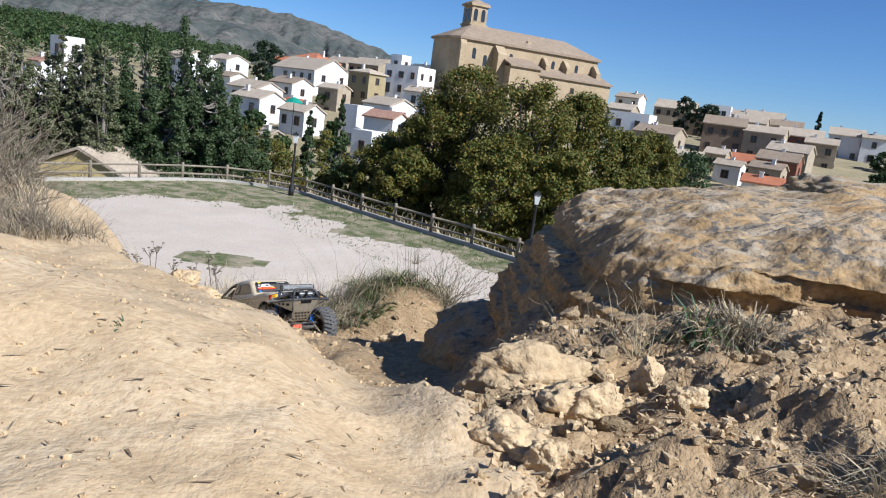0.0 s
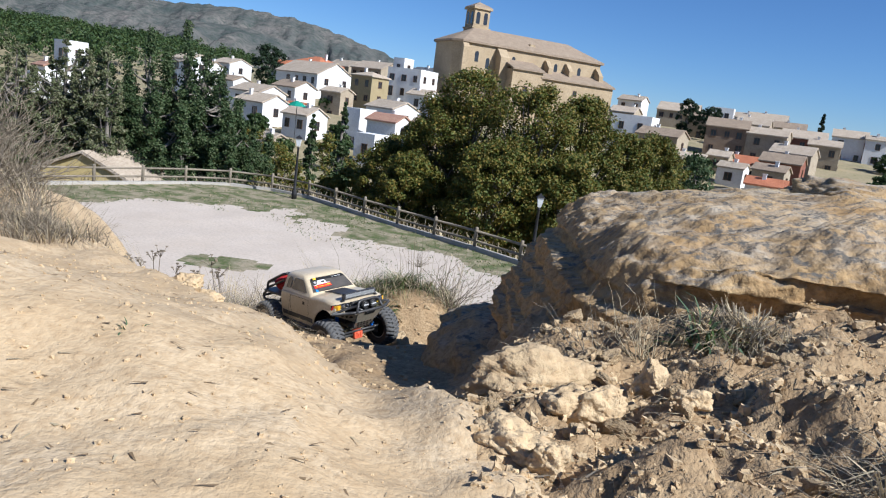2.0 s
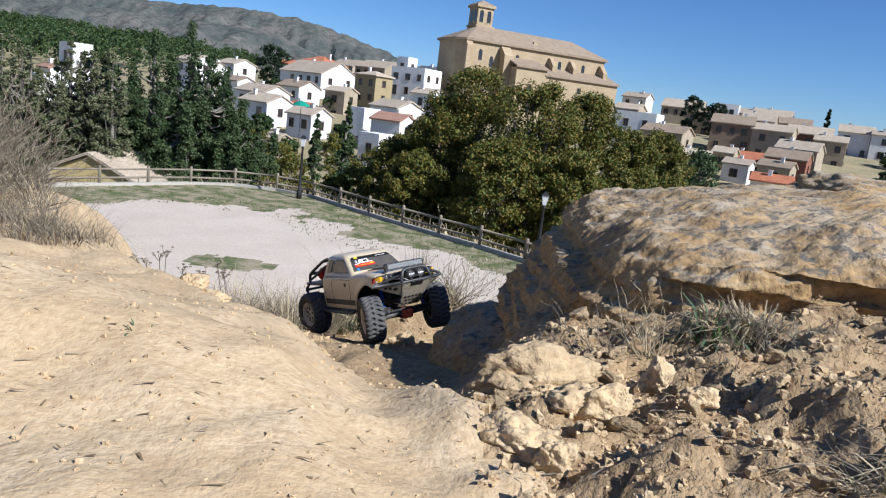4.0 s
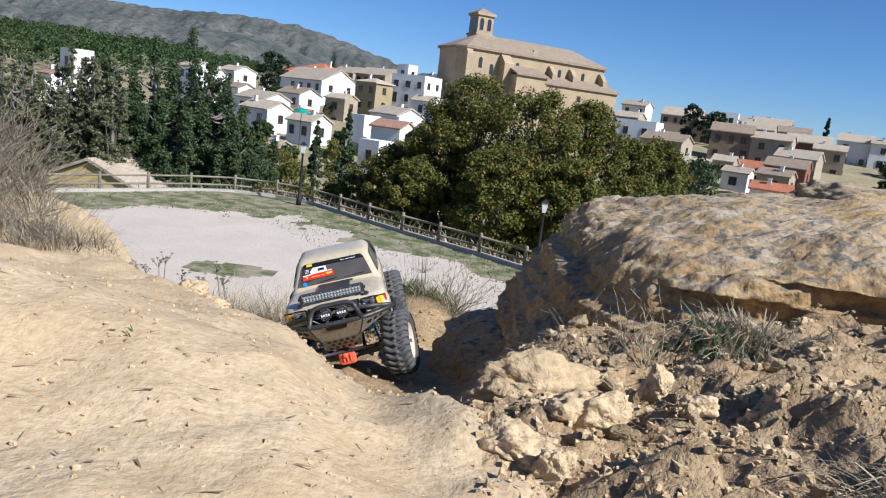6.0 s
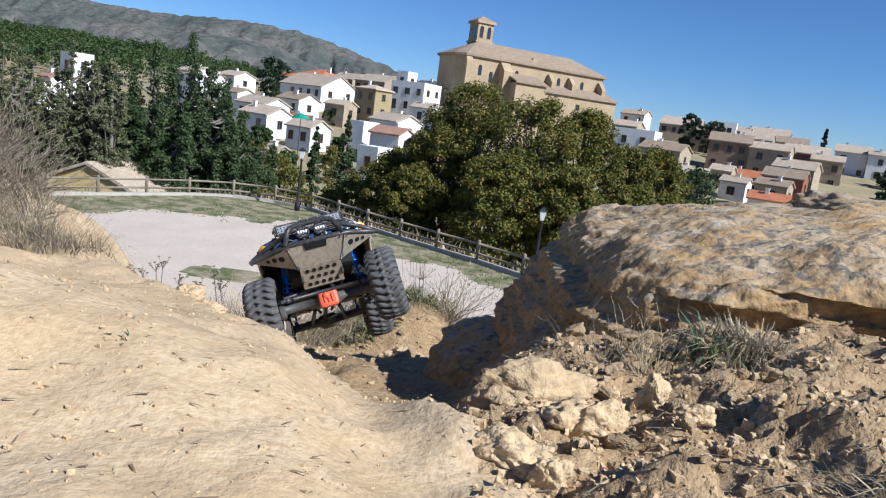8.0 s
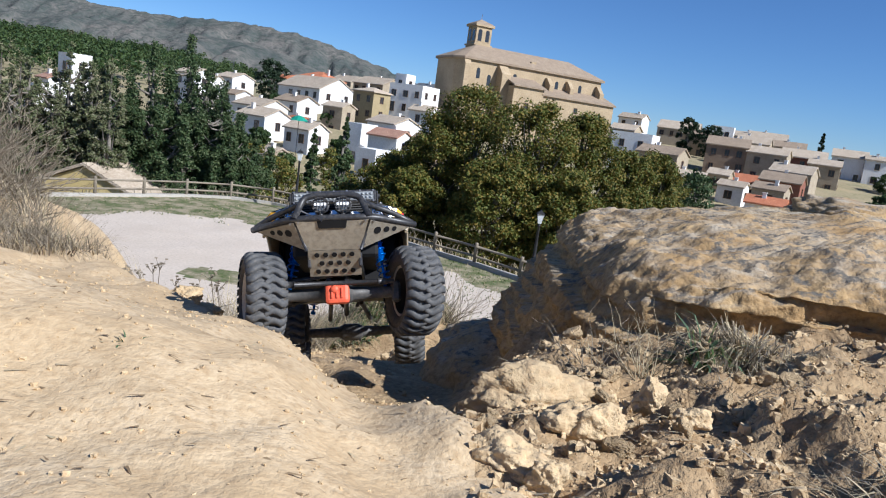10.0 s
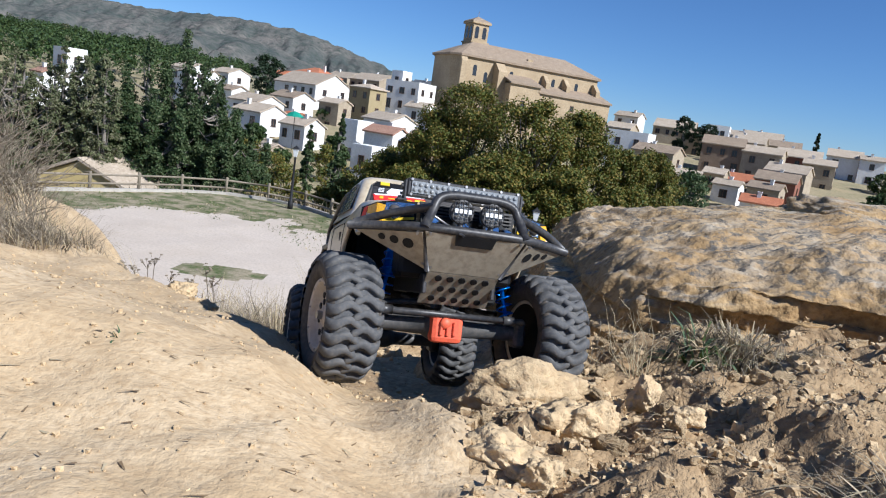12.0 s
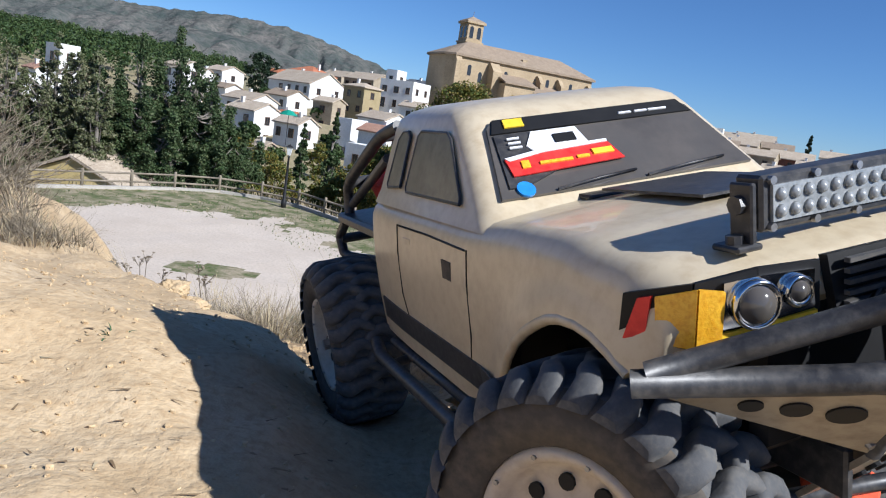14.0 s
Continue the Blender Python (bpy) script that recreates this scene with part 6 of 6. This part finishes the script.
W_, T_, R_ = "white", M_TILE, M_TILE_RED
R2_, R3_ = M_TILE_OLD, M_TILE_FADED
LB = {"white": "whitewashed village house with a tiled roof", "ochre": "ochre rendered tall village house", "stone": "old stone village house with tiled roof",
      "brown": "brown rendered village house", "brick": "red brick village house", "yellow": "low yellow building with a broad tiled roof"}
HOUSES = [
    (-55.5, 175, 9.9, 7.0, 5.4, W_, T_, -40, 2, "gable"), (-45.8, 185, 11.7, 4.7, 3.6, W_, R_, -34, 2, "gable"), (-39.4, 195, 13.0, 9.9, 7.7, "stone", R_, -35, 2, "hip"),
    (-33.8, 165, 9.8, 14.4, 9.0, W_, T_, -41, 3, "gable"), (-19.4, 150, 10.4, 5.7, 4.4, "ochre", T_, -38, 4, "hip"), (-11.6, 160, 12.7, 8.1, 6.3, W_, T_, -29, 4, "flat"),
    (-14.4, 166, 15.1, 3.0, 3.0, W_, T_, -34, 2, "flat"), (-10.3, 190, 14.0, 6.2, 4.8, W_, M_GREYROOF, -36, 2, "gable"), (-36.2, 130, 4.8, 7.1, 5.5, W_, T_, -33, 2, "gable"),
    (-32.7, 120, 3.4, 6.5, 5.1, W_, T_, -34, 2, "gable"), (-27.4, 122, 3.1, 4.0, 3.1, W_, R_, -42, 2, "gable"), (-23.8, 112, 2.5, 5.1, 3.9, W_, T_, -34, 2, "gable"),
    (-11.2, 118, 5.0, 6.4, 5.0, W_, T_, -43, 3, "gable"), (-10.3, 106, 3.3, 4.8, 3.7, W_, R3_, -29, 3, "gable"), (-7.4, 135, 7.9, 4.4, 3.4, W_, T_, -30, 3, "gable"),
    (-4.5, 104, 3.7, 3.2, 3.0, "brown", R2_, -36, 3, "gable"), (-45.2, 145, 6.2, 4.7, 3.7, W_, R2_, -39, 2, "gable"), (-24.3, 200, 13.8, 10.2, 7.9, "stone", T_, -35, 2, "gable"),
    (-25.4, 100, -1.0, 3.0, 3.0, "stone", T_, -40, 1, "gable"), (-15.3, 112, 3.9, 3.0, 3.0, W_, T_, -40, 3, "flat"), (-65.5, 122, 8.6, 4.0, 3.1, W_, T_, -32, 3, "flat"),
    (-65.0, 115, 4.8, 3.6, 3.0, W_, R3_, -36, 2, "gable"), (-55.1, 95, 3.6, 3.0, 3.0, W_, T_, -35, 3, "flat"), (-11.6, 98, 1.0, 3.2, 3.0, W_, T_, -30, 1, "flat"),
    (-55.8, 150, 9.2, 6.0, 4.6, W_, T_, -35, 2, "gable"), (-33.4, 145, 6.4, 6.3, 4.9, W_, R2_, -36, 2, "gable"), (-34.8, 215, 14.0, 8.6, 6.7, "stone", T_, -37, 2, "gable"),
    (-57.6, 165, 8.5, 4.8, 3.7, W_, R2_, -33, 2, "gable"), (-24.0, 140, 6.5, 4.6, 3.6, "stone", T_, -30, 2, "gable"), (43.1, 190, 14.0, 6.0, 4.6, W_, T_, -35, 2, "gable"),
    (32.8, 150, 9.9, 5.0, 3.9, "stone", T_, -34, 2, "gable"), (32.7, 140, 8.7, 7.3, 5.7, W_, T_, -27, 2, "flat"), (35.6, 130, 6.2, 7.1, 5.5, "stone", R2_, -35, 2, "gable"),
    (69.6, 200, 14.9, 5.5, 4.2, W_, M_GREYROOF, -24, 2, "flat"), (53.9, 150, 9.5, 7.6, 5.9, "brown", R2_, -23, 3, "gable"), (64.8, 165, 11.1, 6.6, 5.1, "stone", T_, -29, 2, "gable"),
    (60.7, 146, 8.9, 7.0, 5.5, "stone", T_, -31, 2, "gable"), (74.0, 160, 9.4, 8.4, 6.5, "brick", T_, -26, 2, "gable"), (61.3, 135, 6.0, 6.8, 5.3, "stone", T_, -37, 2, "gable"),
    (88.9, 170, 11.1, 6.8, 5.3, W_, T_, -27, 3, "gable"), (92.6, 165, 11.1, 4.8, 3.8, W_, T_, -25, 3, "gable"), (45.2, 120, 2.6, 4.0, 3.1, W_, T_, -36, 3, "gable"),
    (52.8, 136, 3.2, 6.0, 4.6, W_, R_, -35, 2, "gable"), (37.0, 118, 2.9, 5.0, 3.8, "stone", T_, -25, 2, "gable"), (41.7, 98, 1.5, 4.7, 3.7, W_, R_, -28, 1, "gable"),
    (48.0, 112, 3.1, 4.5, 3.5, "stone", R2_, -37, 2, "gable"), (56.5, 128, 4.3, 6.4, 5.0, "brick", R2_, -33, 2, "gable"), (81.9, 200, 13.3, 9.2, 7.2, "stone", T_, -25, 1, "gable"),
    (58.7, 185, 11.9, 6.2, 4.8, "stone", R2_, -37, 2, "gable"), (81.3, 185, 11.8, 7.4, 5.7, "stone", R2_, -24, 2, "gable"), (62.4, 215, 13.6, 10.8, 8.4, "stone", T_, -24, 1, "gable"),
    (46.3, 130, 4.0, 3.5, 3.0, "stone", T_, -33, 2, "gable"), (78.3, 210, 13.9, 7.9, 6.1, W_, T_, -30, 1, "gable"), (73.9, 150, 8.3, 5.7, 4.4, "stone", T_, -28, 2, "gable"),
]
for k, (x, y, e, w, d, wall, roof, turn, fl, kind) in enumerate(HOUSES):
    lab = LB[wall] if roof is not R_ else "white village house with an orange tiled roof" if wall == W_ else LB[wall]
    if kind == "flat":
        lab = "white flat-roofed village house"
    build_house(x, y, e, w * 1.04, d * 1.1, wall, roof, turn, fl, kind, lab, .2 + .02 * (k % 4), 300 + k)
shed = build_house(-24.9, 54, -1.5, 9.0, 7.4, "yellow", M_TILE, 81, 1, "gable", LB["yellow"], .21, 400, wins=False)
shed2 = build_house(-32.6, 55.5, -1.2, 8.0, 6.6, "yellow", M_TILE, 81, 1, "gable", LB["yellow"], .21, 401, wins=False)


def build_church():
    ch = tagged(new("church"), "large honey-coloured stone church with a bell tower", "church")
    ch.matrix_world = pose(-1.73, 160, 2.5, 0, 0, 26.26)
    e = 20.5 - 2.5
    stone = M_WALLS["church"]
    bm = bmesh.new()
    outline = [(0, 0), (36.3, 0), (36.3, 13), (0, 13), (-1.4, 11), (-1.4, 2.0)]
    prism(bm, outline, 0, e, axis="z")
    part("nave_wall", bm, stone, ch)
    bm = bmesh.new()
    big = [(-.3, -.55), (36.9, -.55), (36.9, 13.55), (-.3, 13.55), (-2.0, 11.3), (-2.0, 1.7)]
    prism(bm, big, e, e + .45, axis="z")
    lo = [bm.verts.new((x, y, e + .45)) for x, y in big]
    a, b = bm.verts.new((5.5, 6.5, e + 4.0)), bm.verts.new((30.5, 6.5, e + 4.0))
    for f in ((lo[0], lo[1], b, a), (lo[1], lo[2], b), (lo[2], lo[3], a, b), (lo[3], lo[4], a), (lo[4], lo[5], a), (lo[5], lo[0], a)):
        bm.faces.new(f)
    part("nave_roof", bm, M_TILE_OLD, ch)
    for x0, x1, y0, h in ((10, 17.6, -5.4, 13.7), (17.6, 37.2, -5.0, 12.6)):
        bm = bmesh.new()
        box(bm, x0, x1, y0, -.01, 0, h)
        part("aisle_wall", bm, stone, ch)
        bm = bmesh.new()
        prism(bm, [(y0 - .5, h - .05), (y0 - .5, h + .3), (-.02, h + 2.2), (-.02, h + 1.8)], x0 - .3, x1 + .3)
        part("aisle_roof", bm, M_TILE_OLD, ch)
    for x, w, y0, h in ((-.2, 1.4, -1.0, e - .5), (8.2, 2.2, -2.6, e - .8), (20.8, 1.0, -2.3, e - 1.6), (26.4, 1.0, -2.3, e - 1.6), (34.8, 1.1, -2.3, e - 1.6)):
        bm = bmesh.new()
        prism(bm, [(y0, 0), (0.02, 0), (.02, h + .5), (y0 * .25, h + .5), (y0, h - abs(y0) * .5)], x, x + w)
        part("buttress", bm, stone, ch)
    for x in (3.6, 12.8, 24.0, 30.5):
        window(ch, pose(x, 0, e - 2.6), .9, 2.3, True)
    window(ch, pose(6.4, 0, e - 3.8), .9, 2.4, True)
    for x, z in ((13.6, 9.8), (20.5, 10.6), (26.8, 10.4), (33.2, 10.0)):
        window(ch, pose(x, -5.4 if x < 17 else -5.0, z), .85, 1.1)
    # bell tower in two stages
    bm = bmesh.new()
    t0, t1 = 29.0 - 2.5, 24.4 - 2.5
    box(bm, 5.0, 9.2, 6.6, 11.2, 0, t1)
    box(bm, 4.8, 9.4, 6.4, 11.4, t1, t1 + .35)
    box(bm, 5.15, 9.05, 6.75, 11.05, t1 + .35, t0 - .4)
    box(bm, 4.75, 9.45, 6.35, 11.45, t0 - .4, t0)
    tower = part("tower", bm, stone, ch)
    bm = bmesh.new()
    lathe(bm, [(3.5, t0), (3.0, t0 + .35), (.0001, t0 + 1.4)], pose(7.1, 8.9, 0, 0, 0, 45), 4, smooth=False)
    tube(bm, [(7.1, 8.9, t0 + 1.2), (7.1, 8.9, t0 + 2.5)], .05, 5)
    part("tower_roof", bm, M_TILE_OLD, ch)
    for x in (6.15, 8.05):
        window(ch, pose(x, 6.75, t1 + 2.3), .95, 2.6, True)
    for yy in (7.95, 9.85):
        window(ch, pose(5.15, yy, t1 + 2.3, 0, 0, -90), 1.0, 2.6, True)
    window(ch, pose(7.1, 6.6, t1 - 1.4), .7, 1.2, True)
    bm = bmesh.new()
    box(bm, 17.5, 18.8, 1.6, 2.6, e + .9, e + 2.0)
    part("dormer", bm, stone, ch)


build_church()


def build_parasol():
    p = tagged(new("parasol"), "green garden parasol by the houses", "parasol")
    p.location = (-22.5, 100, high(-22.5, 100) + 4.0)
    bm = bmesh.new()
    lathe(bm, [(1.3, 2.4), (.7, 2.9), (.0001, 3.15)], None, 8, smooth=False)
    part("canopy", bm, surface("green_cloth", (0.01, 0.22, 0.15), (0.015, 0.27, 0.19), None, 1, 9, .8, 0), p)
    bm = bmesh.new()
    tube(bm, [(0, 0, -4.5), (0, 0, 3.0)], .04, 6)
    part("pole", bm, M_IRON, p)


build_parasol()


# ---- movement ----
TRUCK_ROWS = [
    (0.0, -0.518, 2.285, 5.435, 18.7, -2.5, -137.9),
    (0.5, -0.508, 2.249, 5.445, 18.3, -2.2, -138.7),
    (1.0, -0.506, 2.320, 5.443, 12.6, 4.0, -130.6),
    (1.5, -0.439, 2.270, 5.487, 4.1, 10.1, -133.9),
    (2.0, -0.338, 2.196, 5.522, 5.3, 5.4, -134.2),
    (2.5, -0.280, 2.112, 5.557, 10.3, 5.1, -130.9),
    (3.0, -0.229, 2.062, 5.591, 13.5, 1.2, -132.5),
    (5.5, -0.160, 1.588, 5.748, 4.8, 19.1, -164.1),
    (6.0, -0.167, 1.446, 5.775, -0.6, 18.1, -172.0),
    (6.5, -0.167, 1.372, 5.797, 2.4, 12.4, -170.9),
    (7.0, -0.164, 1.338, 5.813, 5.5, 10.8, -171.1),
    (7.5, -0.167, 1.331, 5.828, 10.3, 13.9, -170.6),
    (8.0, -0.181, 1.295, 5.862, 24.6, 19.7, -163.1),
    (8.2, -0.162, 1.255, 5.892, 26.4, 23.7, -168.5),
    (8.8, -0.154, 1.192, 5.908, 24.6, 18.6, -170.2),
    (9.6, -0.140, 1.106, 5.926, 22.2, 10.8, -172.6),
    (10.3, -0.128, 1.033, 5.940, 19.6, 3.3, -174.8),
    (10.5, -0.129, 1.010, 5.932, 16.0, -4.5, -174.5),
    (11.0, -0.106, 0.971, 5.949, 13.7, -6.7, -172.2),
    (11.5, -0.060, 0.883, 5.976, 14.3, -5.4, -166.1),
    (12.0, -0.027, 0.811, 6.000, 14.0, -1.6, -164.8),
    (12.5, -0.003, 0.756, 6.017, 13.4, 6.5, -161.3),
    (13.0, 0.026, 0.665, 6.049, 8.5, 10.7, -160.9),
    (13.3, 0.048, 0.603, 6.065, 5.6, 10.6, -160.4),
    (13.5, 0.063, 0.553, 6.073, 4.6, 11.8, -158.6),
    (13.8, 0.101, 0.457, 6.090, 4.2, 13.6, -157.8),
    (14.0, 0.117, 0.413, 6.102, 4.0, 14.0, -156.0)]
LEAN = ([0, 12.6, 13.0, 13.3, 13.6, 13.8, 14], [0, 0, 2, 4, 7, 9, 10])      # the front axle's roll under the body
STEER = ([0, 1, 2, 2.6, 3.2, 5.3, 6.5, 7.5, 8.2, 10.3, 11, 11.5, 12, 12.5, 13, 13.3, 13.6, 13.8, 14], [0, 6, 4, -16, -24, -14, -6, -6, -8, 22, 26, 22, 8, 6, 4, 8, 23, 28, 27])

DROOP = ([0, 8.2, 10.3, 12.2, 13.2, 13.6, 14], [0, 0, .03, .035, .02, 0, 0])      # the rear axle hanging under the body


def motions():
    """The truck climbs towards the camera; its wheels roll and steer."""
    walk(truck, [(t, pose(*p)) for t, *p in TRUCK_ROWS])
    times = [k / 10 for k in range(141)]
    ts = [r[0] for r in TRUCK_ROWS]
    along = [0.0]
    for a, b in zip(TRUCK_ROWS, TRUCK_ROWS[1:]):
        ahead = pose(0, 0, 0, *a[4:]) @ Vector((0, 1, 0))
        along.append(along[-1] + (Vector(b[1:4]) - Vector(a[1:4])).length * (1 if (Vector(b[1:4]) - Vector(a[1:4])).dot(ahead) > 0 else -1))
    hub = pose(0, AXLE_Y, AXLE_Z)
    def rolled(t):
        return hub @ pose(0, 0, 0, 0, -float(np.interp(t, *LEAN)), 0) @ hub.inverted()
    walk(truck_axle, [(t, rolled(t)) for t in times])
    def sunk(t):
        return pose(0, 0, -float(np.interp(t, *DROOP)))
    rear = [o for o in truck.children if o.name.startswith("axle") and o is not truck_axle][0]
    walk(rear, [(t, sunk(t)) for t in times])
    for i, (w, (x, y)) in enumerate(zip(truck_wheels, WHEEL_AT)):
        rows = []
        for t in times:
            turn = -math.degrees(np.interp(t, ts, along) / TYRE_R) + 7 * i
            steer = float(np.interp(t, *STEER)) if y > 0 else 0.0
            rows.append((t, (rolled(t) if y > 0 else sunk(t)) @ pose(x, y, AXLE_Z) @ pose(0, 0, 0, 0, 0, steer) @ pose(0, 0, 0, turn)))
        walk(w, rows)


motions()
